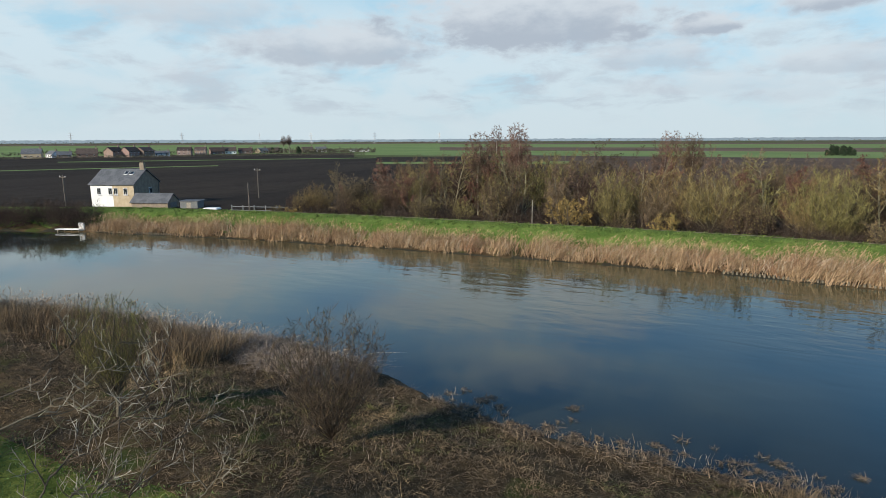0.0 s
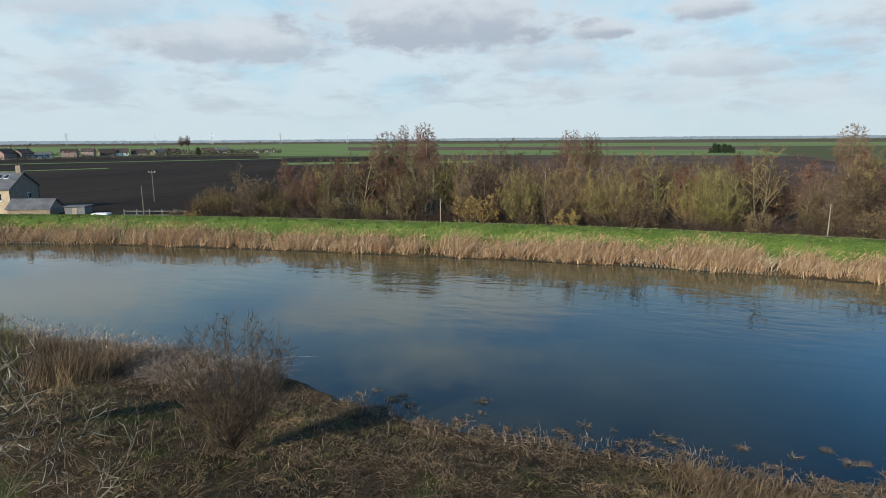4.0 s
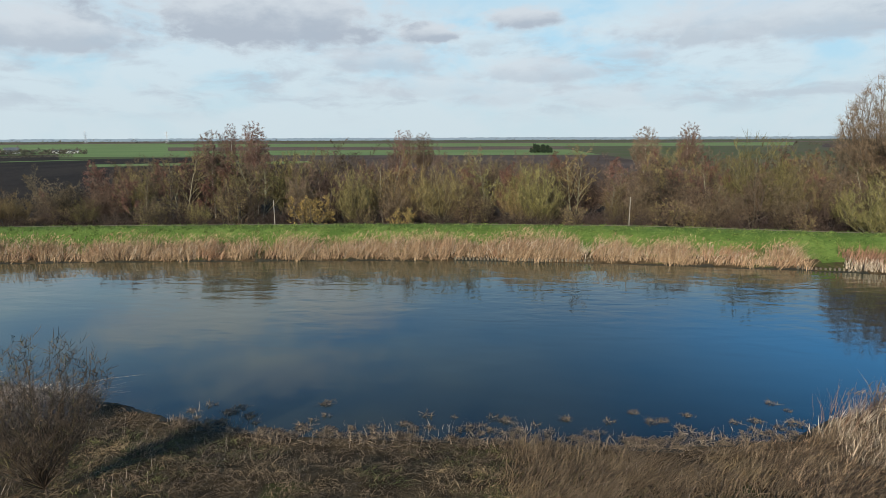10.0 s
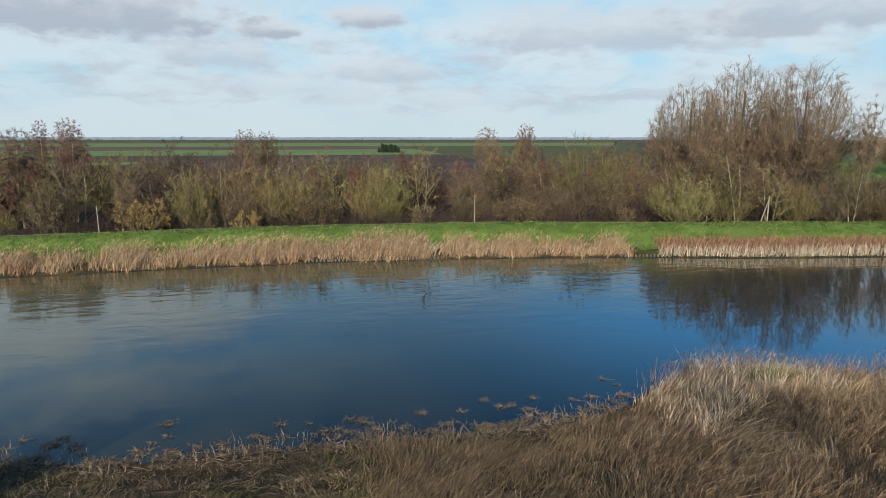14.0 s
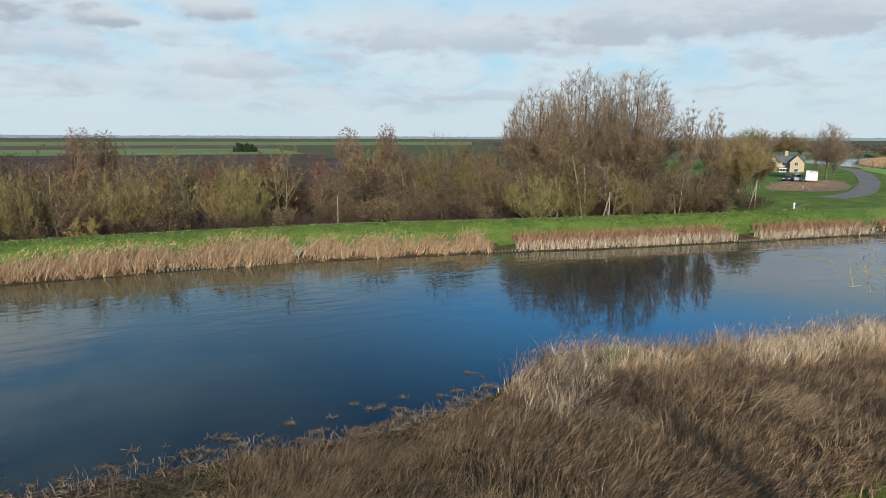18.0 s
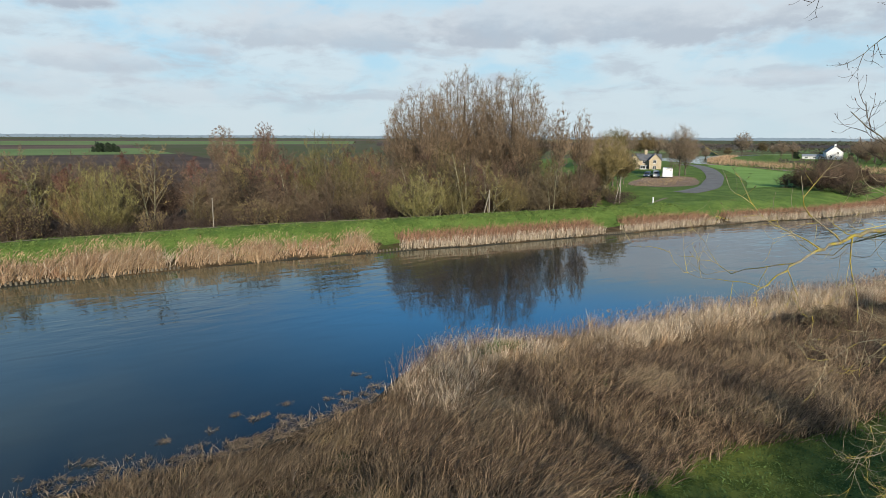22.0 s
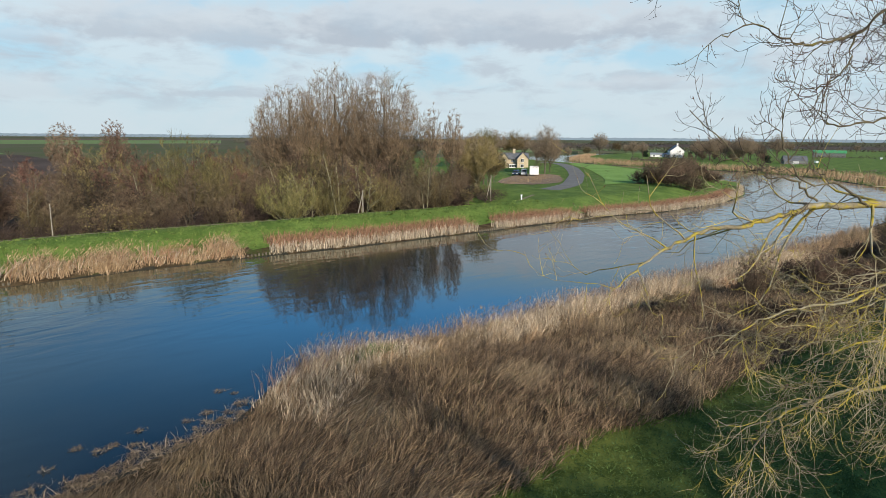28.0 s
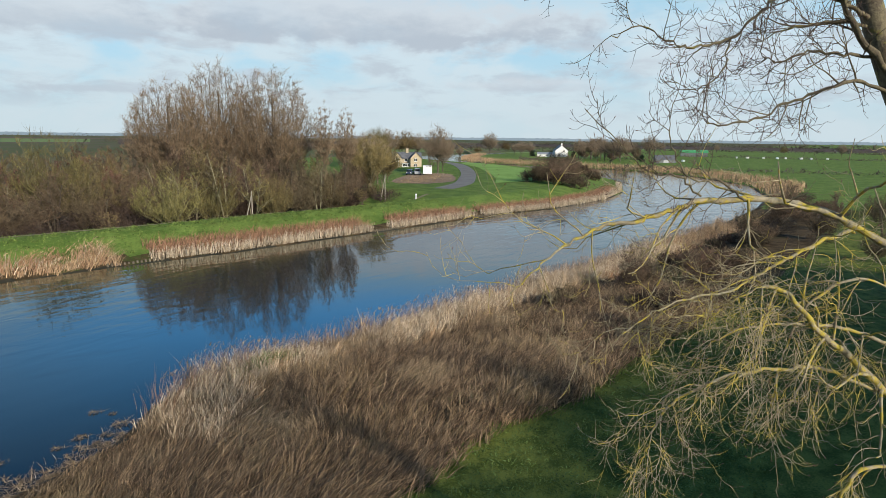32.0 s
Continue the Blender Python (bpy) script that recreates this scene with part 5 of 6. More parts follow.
# bush at the water's edge and a pollard beside the reeds
BUSH = dict(low=0.25, first=90, second=11, third=5, trunk_r=0.03, rise=0.05, sag=0.35, bough=0.5, shell=0.2, fine=0.9, reach=(0.12, 0.26), up=0.6, rim=0.55)
m_twig_bush = material("osier_twigs", (0.045, 0.033, 0.022), (0.095, 0.07, 0.046), 1.5, 0.85, 0.1, island=0.3, spots=((0.17, 0.15, 0.06), 1.2, 0.55, 0.7))
ob = tree("osier_bush", "bare osier bush with fine upright twigs", 61, m_twig_bush, m_twig_bush, dict(stems=1, dome={**BUSH, "height": 5.0, "half": 2.1}), 0.017, split=True)
ob.matrix_world = pose(-14.15, 15.5, land1(-14.15, 15.5))
ob = tree("pollard_willow", "small pollard willow with yellow-green shoots", 62, m_bark, material("green_shoots", (0.1, 0.092, 0.026), (0.16, 0.145, 0.048), 1.5, 0.85, 0, island=0.3), dict(stems=1, dome={**BUSH, "height": 4.7, "half": 1.35, "low": 0.9, "trunk_r": 0.09, "bough": 0.16, "up": 0.9}), 0.012)
ob.matrix_world = pose(-21.5, 12.2, land1(-21.5, 12.2))


# ---- buildings ----
m_slate = material("slate_roof", (0.085, 0.09, 0.097), (0.15, 0.156, 0.163), 0.8, 0.6, 0.4, 6, world_space=True)
m_tile_red = material("red_brown_tiles", (0.055, 0.042, 0.038), (0.09, 0.066, 0.056), 0.8, 0.8, 0.4, 6, obj=0.3)
m_white_wall = material("white_render", (0.72, 0.72, 0.7), (0.8, 0.8, 0.78), 0.6, 0.8, 0.1)
m_buff = material("buff_brick", (0.4, 0.32, 0.21), (0.49, 0.41, 0.29), 1.5, 0.85, 0.2, 12)
m_brick = material("red_brick", (0.2, 0.145, 0.12), (0.28, 0.2, 0.165), 1.5, 0.85, 0.2, 12, obj=0.3)
# brick with the gable's shade in its colour; also on garage and chimney
m_shaded_brick = material("dark_shaded_brick", (0.2, 0.16, 0.12), (0.28, 0.23, 0.17), 1.5, 0.85, 0.2, 12)
m_frame = material("white_window_frame", (0.75, 0.75, 0.74), (0.82, 0.82, 0.8), 2, 0.5, 0.0)
m_pane = material("dark_window_glass", (0.02, 0.025, 0.03), (0.035, 0.04, 0.045), 2, 0.08, 0.0, spec=0.6)
m_door = material("painted_door", (0.12, 0.13, 0.13), (0.16, 0.17, 0.17), 2, 0.5, 0.0)
m_post = material("weathered_timber", (0.22, 0.195, 0.155), (0.34, 0.305, 0.25), 4, 0.85, 0.3)
m_pole = material("tarred_pole", (0.1, 0.085, 0.07), (0.17, 0.145, 0.12), 4, 0.85, 0.3)
m_pile = material("pale_timber_piles", (0.1, 0.084, 0.058), (0.18, 0.152, 0.108), 4, 0.85, 0.3, obj=0.25)
m_whitepaint = material("white_paint", (0.7, 0.71, 0.7), (0.8, 0.8, 0.79), 3, 0.5, 0.05)
m_metal = material("galvanised_steel", (0.4, 0.41, 0.42), (0.5, 0.51, 0.52), 3, 0.5, 0.05, metal=0.6)
m_tyre = material("black_rubber", (0.02, 0.02, 0.02), (0.03, 0.03, 0.03), 8, 0.8, 0.1)


def window(parent, x, z, w, h, y=0.0, back=False):
    """A window on the wall that faces -y (or +x with back): frame, pane, glazing bar and sill."""
    t = Matrix.Translation((x, y, z)) if not back else Matrix.Translation((x, y, z)) @ pose(0, 0, 0, 0, 0, 90)
    f = boxed(-w / 2, w / 2, -0.05, 0.05, 0, h, 0.02)
    fr = part("window", f, m_frame, parent)
    fr.matrix_local = t
    for k, (a, b) in enumerate(((-w / 2 + 0.07, -0.03), (0.03, w / 2 - 0.07))):
        part("pane", boxed(a, b, -0.07, -0.04, 0.08, h - 0.08), m_pane, fr)
    part("sill", boxed(-w / 2 - 0.08, w / 2 + 0.08, -0.16, 0.0, -0.1, 0.0, 0.02), m_frame, fr)
    return fr


def gable_roof(parent, x0, x1, y0, y1, eave, ridge, mat, over=0.3, along_x=True):
    """Two roof slopes with thickness, the ridge along x or along y."""
    for side in (0, 1):
        bm = bmesh.new()
        if along_x:
            ym = (y0 + y1) / 2
            ye = y0 - over if side == 0 else y1 + over
            drop = (ridge - eave) * over / (ym - y0)
            c = [(x0 - over, ye, eave - drop), (x1 + over, ye, eave - drop), (x1 + over, ym, ridge), (x0 - over, ym, ridge)]
        else:
            xm = (x0 + x1) / 2
            xe = x0 - over if side == 0 else x1 + over
            drop = (ridge - eave) * over / (xm - x0)
            c = [(xe, y0 - over, eave - drop), (xe, y1 + over, eave - drop), (xm, y1 + over, ridge), (xm, y0 - over, ridge)]
        lo = [bm.verts.new(v) for v in c]
        hi = [bm.verts.new((v[0], v[1], v[2] + 0.14)) for v in c]
        bm.faces.new(lo)
        bm.faces.new(hi[::-1])
        for i in range(4):
            bm.faces.new((lo[i], lo[(i + 1) % 4], hi[(i + 1) % 4], hi[i]))
        bmesh.ops.recalc_face_normals(bm, faces=bm.faces[:])
        part("roof", bm, mat, parent)


def gable_body(x0, x1, y0, y1, eave, ridge, along_x=True):
    """Walls up to the eaves with their two gables, as one solid."""
    bm = bmesh.new()
    if along_x:
        ym = (y0 + y1) / 2
        prof = [(y0, -0.6), (y1, -0.6), (y1, eave), (ym, ridge), (y0, eave)]
        a = [bm.verts.new((x0, y, z)) for y, z in prof]
        b = [bm.verts.new((x1, y, z)) for y, z in prof]
    else:
        xm = (x0 + x1) / 2
        prof = [(x0, -0.6), (x1, -0.6), (x1, eave), (xm, ridge), (x0, eave)]
        a = [bm.verts.new((x, y0, z)) for x, z in prof]
        b = [bm.verts.new((x, y1, z)) for x, z in prof]
    bm.faces.new(a)
    bm.faces.new(b[::-1])
    for i in range(5):
        bm.faces.new((a[i], b[i], b[(i + 1) % 5], a[(i + 1) % 5]))
    bmesh.ops.recalc_face_normals(bm, faces=bm.faces[:])
    return bm


def chimney(parent, x, y, z0, z1, mat):
    c = part("chimney", boxed(x - 0.45, x + 0.45, y - 0.35, y + 0.35, z0, z1, 0.03), mat, parent)
    for dx in (-0.2, 0.2):
        bm = bmesh.new()
        bmesh.ops.create_cone(bm, cap_ends=True, segments=8, radius1=0.13, radius2=0.1, depth=0.4, matrix=Matrix.Translation((x + dx, y, z1 + 0.2)))
        part("chimney_pot", bm, m_tile_red, c)


def turned(x, y, deg, z=None):
    return pose(x, y, land1(x, y) if z is None else z, 0, 0, deg)


# the pair of cottages behind the dike: one rendered white, one of buff brick
cottage = thing("cottage", turned(-102.9, 67, 24.8, 0.55) @ Matrix.Scale(0.93, 4), "pair of cottages, one half white, one half buff brick, slate roof", "house")
part("wall", boxed(-8.8, -4.3, 0, 9, -0.6, 4.1), m_white_wall, cottage, "white rendered wall")
part("wall", boxed(-4.296, 0, 0.003, 9, -0.6, 4.1), m_buff, cottage, "buff brick wall")
bm = bmesh.new()
gv = [bm.verts.new(v) for v in ((0.002, 0.02, -0.6), (0.002, 9, -0.6), (0.002, 9, 4.1), (0.002, 4.5, 6.7), (0.002, 0.02, 4.1))]
gw = [bm.verts.new((v.co.x - 0.3, v.co.y, v.co.z)) for v in gv]
bm.faces.new(gv)
bm.faces.new(gw[::-1])
for i in range(5):
    bm.faces.new((gv[i], gw[i], gw[(i + 1) % 5], gv[(i + 1) % 5]))
bmesh.ops.recalc_face_normals(bm, faces=bm.faces[:])
bmesh.ops.translate(bm, vec=(0.02, 0, 0), verts=bm.verts[:])
# end wall out of the sun: its shade is put into the brick colour
part("gable", bm, m_shaded_brick, cottage, "brick gable darkened for shade")
gable_roof(cottage, -8.8, 0, 0, 9, 4.1, 6.75, m_slate)
chimney(cottage, -0.5, 4.5, 6.2, 8.1, m_shaded_brick)
for x in (-7.1, -4.8, -3.7, -1.7):
    window(cottage, x, 2.05, 0.8, 1.35)
window(cottage, 0.08, 1.9, 1.0, 1.2, 5.6, True)
slope = math.degrees(math.atan2(2.65, 4.5))
for x in (-3.0, -1.9):
    sk = part("skylight", boxed(-0.4, 0.4, -0.6, 0.6, 0, 0.1, 0.02), m_frame, cottage)
    sk.matrix_local = Matrix.Translation((x, 3.1, 4.1 + 3.1 * 2.65 / 4.5 + 0.16)) @ pose(0, 0, 0, slope)
    part("pane", boxed(-0.32, 0.32, -0.52, 0.52, 0.1, 0.12), m_pane, sk)
part("drainpipe", tubes("drainpipe", [(np.array([(0.1, 8.7, -0.5), (0.1, 8.7, 4.0)]), np.array([0.07, 0.07]))], m_door, 8), m_door, cottage)

garage = thing("garage", turned(-98.3, 66.5, 24.8, 0.1) @ Matrix.Scale(0.88, 4), "low garage with a grey slate roof beside the cottages", "garage")
part("wall", gable_body(-3.6, 4.0, 0, 4.4, 1.4, 2.9), m_shaded_brick, garage)
gable_roof(garage, -3.6, 4.0, 0, 4.4, 1.45, 3.0, m_slate, 0.25)
part("door", boxed(4.01, 4.06, 1.0, 3.4, -0.4, 1.3), m_door, garage)
shed = thing("shed", turned(-92.5, 71, 24.8, -0.2), "dark timber shed beside the garage", "shed")
part("wall", boxed(-1.6, 1.6, -1.2, 1.2, -0.4, 1.7, 0.02), m_door, shed)
part("roof", boxed(-1.8, 1.8, -1.4, 1.4, 1.7, 1.82, 0.02), m_slate, shed)
part("door", boxed(-0.4, 0.4, -1.25, -1.2, -0.3, 1.5, 0.01), m_post, shed)


def village_house(x, y, deg, w, d, eave, ridge, wall, roof, label, size=1.0):
    ob = thing("village_house", turned(x, y, deg, 0.25) @ Matrix.Scale(size, 4), label, "house", "village across the fields")
    part("wall", gable_body(-w / 2, w / 2, -d / 2, d / 2, eave, ridge), wall, ob)
    gable_roof(ob, -w / 2, w / 2, -d / 2, d / 2, eave + 0.02, ridge + 0.05, roof, 0.4)
    chimney(ob, w / 2 - 0.8, 0, ridge - 0.6, ridge + 1.3, m_brick)
    for i in range(3):
        window(ob, -w / 3 + i * w / 3, 0.9, 1.2, 1.2, -d / 2 - 0.02)
        if eave > 4:
            window(ob, -w / 3 + i * w / 3, 3.4, 1.2, 1.2, -d / 2 - 0.02)
    return ob


random.seed(12)
for az, dist, deg, w, d, eave, ridge, wall, roof in [
        (-63.6, 520, 20, 13, 9, 4.2, 8.0, m_buff, m_slate), (-62.2, 530, -30, 9, 8, 3.2, 6.0, m_white_wall, m_slate), (-61.5, 520, 30, 10, 7, 2.8, 5.4, m_brick, m_slate), (-59.9, 530, 25, 15, 9, 3.4, 7.6, m_brick, m_tile_red),
        (-58.0, 515, 70, 11, 10, 5.2, 8.6, m_brick, m_tile_red), (-56.8, 515, 70, 11, 10, 5.2, 8.8, m_brick, m_tile_red), (-55.7, 520, 70, 11, 10, 5.2, 8.4, m_brick, m_tile_red), (-54.4, 530, 20, 12, 8, 2.6, 5.0, m_white_wall, m_slate),
        (-52.6, 560, 15, 12, 9, 4.8, 7.6, m_brick, m_tile_red), (-51.3, 570, 15, 10, 9, 4.8, 7.6, m_brick, m_tile_red), (-50.0, 580, 40, 13, 9, 3.2, 7.0, m_brick, m_tile_red), (-48.9, 585, 30, 11, 9, 3.2, 7.0, m_white_wall, m_tile_red),
        (-47.6, 590, 20, 13, 9, 2.8, 6.0, m_brick, m_tile_red), (-46.2, 600, 60, 10, 9, 2.8, 6.0, m_buff, m_slate), (-45.2, 610, 30, 12, 9, 2.8, 6.0, m_buff, m_tile_red), (-42.2, 640, 30, 12, 9, 3.0, 6.2, m_buff, m_tile_red),
        (-41.0, 650, 30, 12, 9, 3.0, 6.2, m_white_wall, m_slate), (-37.5, 640, 20, 22, 8, 2.4, 3.6, m_white_wall, m_slate)]:
    x, y = at(az, dist)
    village_house(x, y, deg - az * 0.5, w * 0.9, d * 0.9, eave * 0.85, ridge * 0.85, wall, roof,
                  {"red_brick": "red brick village house under a tiled roof", "buff_brick": "buff brick village house beyond the fields", "white_render": "white rendered village house beyond the fields"}[wall.name])

# the villa by the lane: buff brick with two front gables
vx, vy = at(50.6, 226)
villa = thing("villa", turned(vx, vy, -48, 0.9) @ Matrix.Diagonal((1.05, 0.9, 0.78, 1)), "buff brick villa with two gables and a slate roof", "house")
part("wall", gable_body(-5, 5, 0, 6.5, 4.6, 7.2), m_buff, villa)
gable_roof(villa, -5, 5, 0, 6.5, 4.65, 7.25, m_slate, 0.3)
wing = part("wing", gable_body(1.2, 5.0, -2.6, 2.5, 4.8, 7.6, False), m_buff, villa)
gable_roof(villa, 1.2, 5.0, -2.6, 2.6, 4.85, 7.65, m_slate, 0.35, False)
part("wing", gable_body(-5.0, -1.8, -0.6, 2.5, 4.6, 7.2, False), m_buff, villa)
gable_roof(villa, -5.0, -1.8, -0.6, 2.6, 4.65, 7.25, m_slate, 0.35, False)
chimney(villa, 0.2, 3.2, 6.8, 9.2, m_buff)
for x, z, y in ((2.9, 0.8, -2.65), (2.9, 3.3, -2.65), (-3.4, 3.2, -0.65), (-0.3, 3.2, -0.02), (-3.4, 0.8, -0.65)):
    window(villa, x, z, 1.1, 1.5, y)
porch = part("porch", boxed(-1.6, 1.0, -1.5, 0, -0.3, 2.3, 0.03), m_frame, villa, "white glazed porch")
for k in range(3):
    part("pane", boxed(-1.45 + 0.82 * k, -0.75 + 0.82 * k, -1.54, -1.5, 0.9, 2.0), m_pane, porch)
part("roof", boxed(-1.8, 1.2, -1.7, 0, 2.3, 2.42, 0.02), m_slate, villa)
for k, (az, dist, w) in enumerate([(50.9, 262, 9)]):
    x, y = at(az, dist)
    village_house(x, y, -30, w, 8, 5, 8.6, m_buff, m_tile_red, "buff house behind the villa", 0.6)

# the white cottage across the bend, with its long outbuilding
wx, wy = at(64.9, 398)
ob = thing("white_cottage", turned(wx, wy, -55, 0.8), "white rendered cottage with its gable to the river", "house")
part("wall", gable_body(-4, 4, 0, 10, 4.2, 7.4, False), m_white_wall, ob)
gable_roof(ob, -4, 4, 0, 10, 4.25, 7.45, m_slate, 0.2, False)
chimney(ob, 0, 1.2, 7.0, 8.8, m_white_wall)
window(ob, -1.5, 1.0, 1.1, 1.3, -0.02)
window(ob, 1.5, 3.4, 0.9, 1.1, -0.02)
lx, ly = at(63.7, 402)
ob = thing("outbuilding", turned(lx, ly, -60, 0.8), "long low white outbuilding with a grey roof", "building")
part("wall", gable_body(-7, 5, 0, 5, 1.7, 2.7), m_white_wall, ob)
gable_roof(ob, -7, 5, 0, 5, 1.75, 2.75, m_metal, 0.2)
for k in range(3):
    window(ob, -5 + 4 * k, 0.6, 1.4, 0.9, -0.02)
bx, by = at(74.0, 330)
ob = thing("barn", turned(bx, by, -60, 0.7) @ Matrix.Scale(0.62, 4), "barn with a blue-grey metal roof", "barn")
part("wall", gable_body(-8, 8, 0, 11, 3.0, 6.5), m_door, ob)
gable_roof(ob, -8, 8, 0, 11, 3.05, 6.55, m_slate, 0.3)
part("door", boxed(-2, 2, -0.06, -0.01, -0.2, 2.7), m_metal, ob)
m_greenroof = material("green_sheeting", (0.06, 0.28, 0.12), (0.08, 0.34, 0.16), 1, 0.5, 0.0)
gx_, gy_ = at(76.2, 480)
ob = thing("green_shed", turned(gx_, gy_, -70, 0.5), "low shed with bright green sheeting", "shed")
part("wall", boxed(-9, 9, -3, 3, -0.2, 3.2), m_door, ob)
part("roof", boxed(-9.4, 9.4, -3.4, 3.4, 3.2, 5.0, 0.2), m_greenroof, ob)


def caravan(x, y, deg, label="white touring caravan parked in a row"):
    ob = thing("caravan", turned(x, y, deg) @ Matrix.Scale(0.5, 4), label, "caravan", "row of parked caravans")
    part("body", boxed(-3, 3, -1.15, 1.15, 0.55, 2.6, 0.25), m_whitepaint, ob)
    for s in (-1, 1):
        part("window", boxed(s * 1.4 - 0.7, s * 1.4 + 0.7, -1.17, -1.14, 1.4, 2.1), m_pane, ob)
        bm = bmesh.new()
        bmesh.ops.create_cone(bm, cap_ends=True, segments=12, radius1=0.33, radius2=0.33, depth=0.2, matrix=Matrix.Translation((0, s * 0.95, 0.33)) @ pose(0, 0, 0, 90))
        part("wheel", bm, m_tyre, ob)
    part("tow_bar", boxed(3.0, 4.2, -0.05, 0.05, 0.5, 0.6), m_metal, ob)
    return ob


first_caravan = caravan(*at(79.6, 445), 10)
for az, dist, deg in [(80.4, 448, -10), (81.6, 452, 0), (82.6, 450, 20), (83.2, 454, 5), (84.3, 456, -5), (85.0, 460, 10), (86.1, 460, 0), (75.4, 345, 30)]:
    x, y = at(az, dist)
    copy_thing(first_caravan, turned(x, y, deg))

# trailer, pick-up and car in the yard
tx, ty = at(52.55, 178)
ob = thing("box_trailer", turned(tx, ty, -52), "white box trailer on the yard", "trailer")
part("body", boxed(-1.3, 1.3, -1.1, 2.2, 0.5, 2.9, 0.08), m_whitepaint, ob)
part("door", boxed(-1.1, 1.1, -1.14, -1.1, 0.65, 2.75, 0.02), m_frame, ob)
for s in (-1, 1):
    bm = bmesh.new()
    bmesh.ops.create_cone(bm, cap_ends=True, segments=14, radius1=0.34, radius2=0.34, depth=0.22, matrix=Matrix.Translation((s * 1.2, 0.6, 0.34)) @ pose(0, 0, 0, 0, 90))
    part("wheel", bm, m_tyre, ob)


def car(x, y, deg, paint, label, tall=1.0):
    ob = thing("car", turned(x, y, deg), label, "car")
    bm = boxed(-2.1, 2.1, -0.88, 0.88, 0.35, 0.95 * tall, 0.14)
    part("body", bm, paint, ob)
    bm = boxed(-1.3, 1.2, -0.78, 0.78, 0.9 * tall, 1.5 * tall + 0.1, 0.18)
    cab = part("cabin", bm, paint, ob)
    for s in (-1, 1):
        part("window", boxed(-1.1, 1.0, s * 0.79 - 0.01, s * 0.79 + 0.01, 1.02 * tall, 1.42 * tall), m_pane, cab)
        for e in (-1.35, 1.35):
            bm = bmesh.new()
            bmesh.ops.create_cone(bm, cap_ends=True, segments=14, radius1=0.34, radius2=0.34, depth=0.22, matrix=Matrix.Translation((e, s * 0.82, 0.34)) @ pose(0, 0, 0, 90))
            part("wheel", bm, m_tyre, ob)
        part("headlight", boxed(2.08, 2.13, s * 0.6 - 0.18, s * 0.6 + 0.18, 0.62, 0.78, 0.02), m_frame, ob)
    part("windscreen", boxed(1.19, 1.22, -0.62, 0.62, 1.02 * tall, 1.42 * tall), m_pane, cab)
    return ob


m_silver = material("silver_paint", (0.4, 0.42, 0.44), (0.48, 0.5, 0.52), 3, 0.35, 0.0, metal=0.5)
m_navy = material("dark_blue_paint", (0.03, 0.05, 0.09), (0.05, 0.07, 0.12), 3, 0.35, 0.0)
x, y = at(51.6, 181)
car(x, y, -140, m_silver, "silver four-wheel-drive car in the yard", 1.25)
x, y = at(50.9, 182)
car(x, y, -150, m_navy, "dark blue car in the yard")
x, y = at(47.1, 205)
car(x, y, -30, m_whitepaint, "white van by the trees", 1.4)
x, y = at(48.0, 203)
car(x, y, -60, m_whitepaint, "white car by the trees")
x, y = at(-50.9, 100)
ob = car(x, y, 20, m_whitepaint, "white car behind the dike")


# ---- lane, yard and mown grass by the villa ----
def strip(name, pts, width, mat, label, lift=0.05, category="road"):
    line = spline([(*q, 0) for q in pts], 8)
    d = np.gradient(line, axis=0)
    side = np.stack([-d[:, 1], d[:, 0]], 1)
    side /= np.linalg.norm(side, axis=1)[:, None]
    vs = []
    for s in np.linspace(-0.5, 0.5, 5):
        q = line[:, :2] + side * width * s
        vs.append(np.stack([q[:, 0], q[:, 1], land(q[:, 0], q[:, 1]) + lift], 1))
    V = np.stack(vs, 1)
    n = len(line)
    i = np.arange(n * 5).reshape(n, 5)
    f = np.stack([i[:-1, :-1], i[1:, :-1], i[1:, 1:], i[:-1, 1:]], -1).reshape(-1, 4)[:, ::-1]
    return tagged(new(name, sheet(name, V.reshape(-1, 3), f, mat, smooth=True)), label, category, kind="structure")


m_asphalt = material("worn_asphalt", (0.15, 0.14, 0.125), (0.2, 0.19, 0.17), 0.4, 0.9, 0.3, 20, world_space=True)
m_track = material("worn_path", (0.16, 0.14, 0.08), (0.22, 0.19, 0.11), 0.4, 0.95, 0.3, 8, world_space=True)
strip("lane", [(98, 71), (105, 73), (114, 77), (132, 88), (155, 103), (176, 119), (192, 133), (203, 145), (206, 156)], 4.4, m_asphalt, "grey asphalt lane that curves over the dike", 0.07)
strip("path", [(-90, 57.5), (-60, 61.8), (-39, 64.8), (-19, 67.2), (-3, 68.4), (12, 68.1), (27, 66.4), (42, 64.2), (60, 62.6), (75, 63.4), (88, 67)], 0.7, m_track, "faint trodden path on the dike's crest", 0.04, "path")


def patch(name, outline, mat, label, lift, category):
    """A level patch of ground cover, fanned from its middle and laid on the land."""
    line = spline([(*q, 0) for q in (*outline, outline[0])], 6)[:-1, :2]
    mid = line.mean(0)
    rings = [mid + (line - mid) * s for s in (0.05, 0.35, 0.7, 1.0)]
    V = np.concatenate([np.stack([q[:, 0], q[:, 1], land(q[:, 0], q[:, 1]) + lift], 1) for q in rings])
    n = len(line)
    i = np.arange(n)
    f = np.concatenate([np.stack([r * n + i, (r + 1) * n + i, (r + 1) * n + (i + 1) % n, r * n + (i + 1) % n], -1) for r in range(3)])
    me = sheet(name, V, f, mat, smooth=True)
    return tagged(new(name, me), label, category, kind="structure")


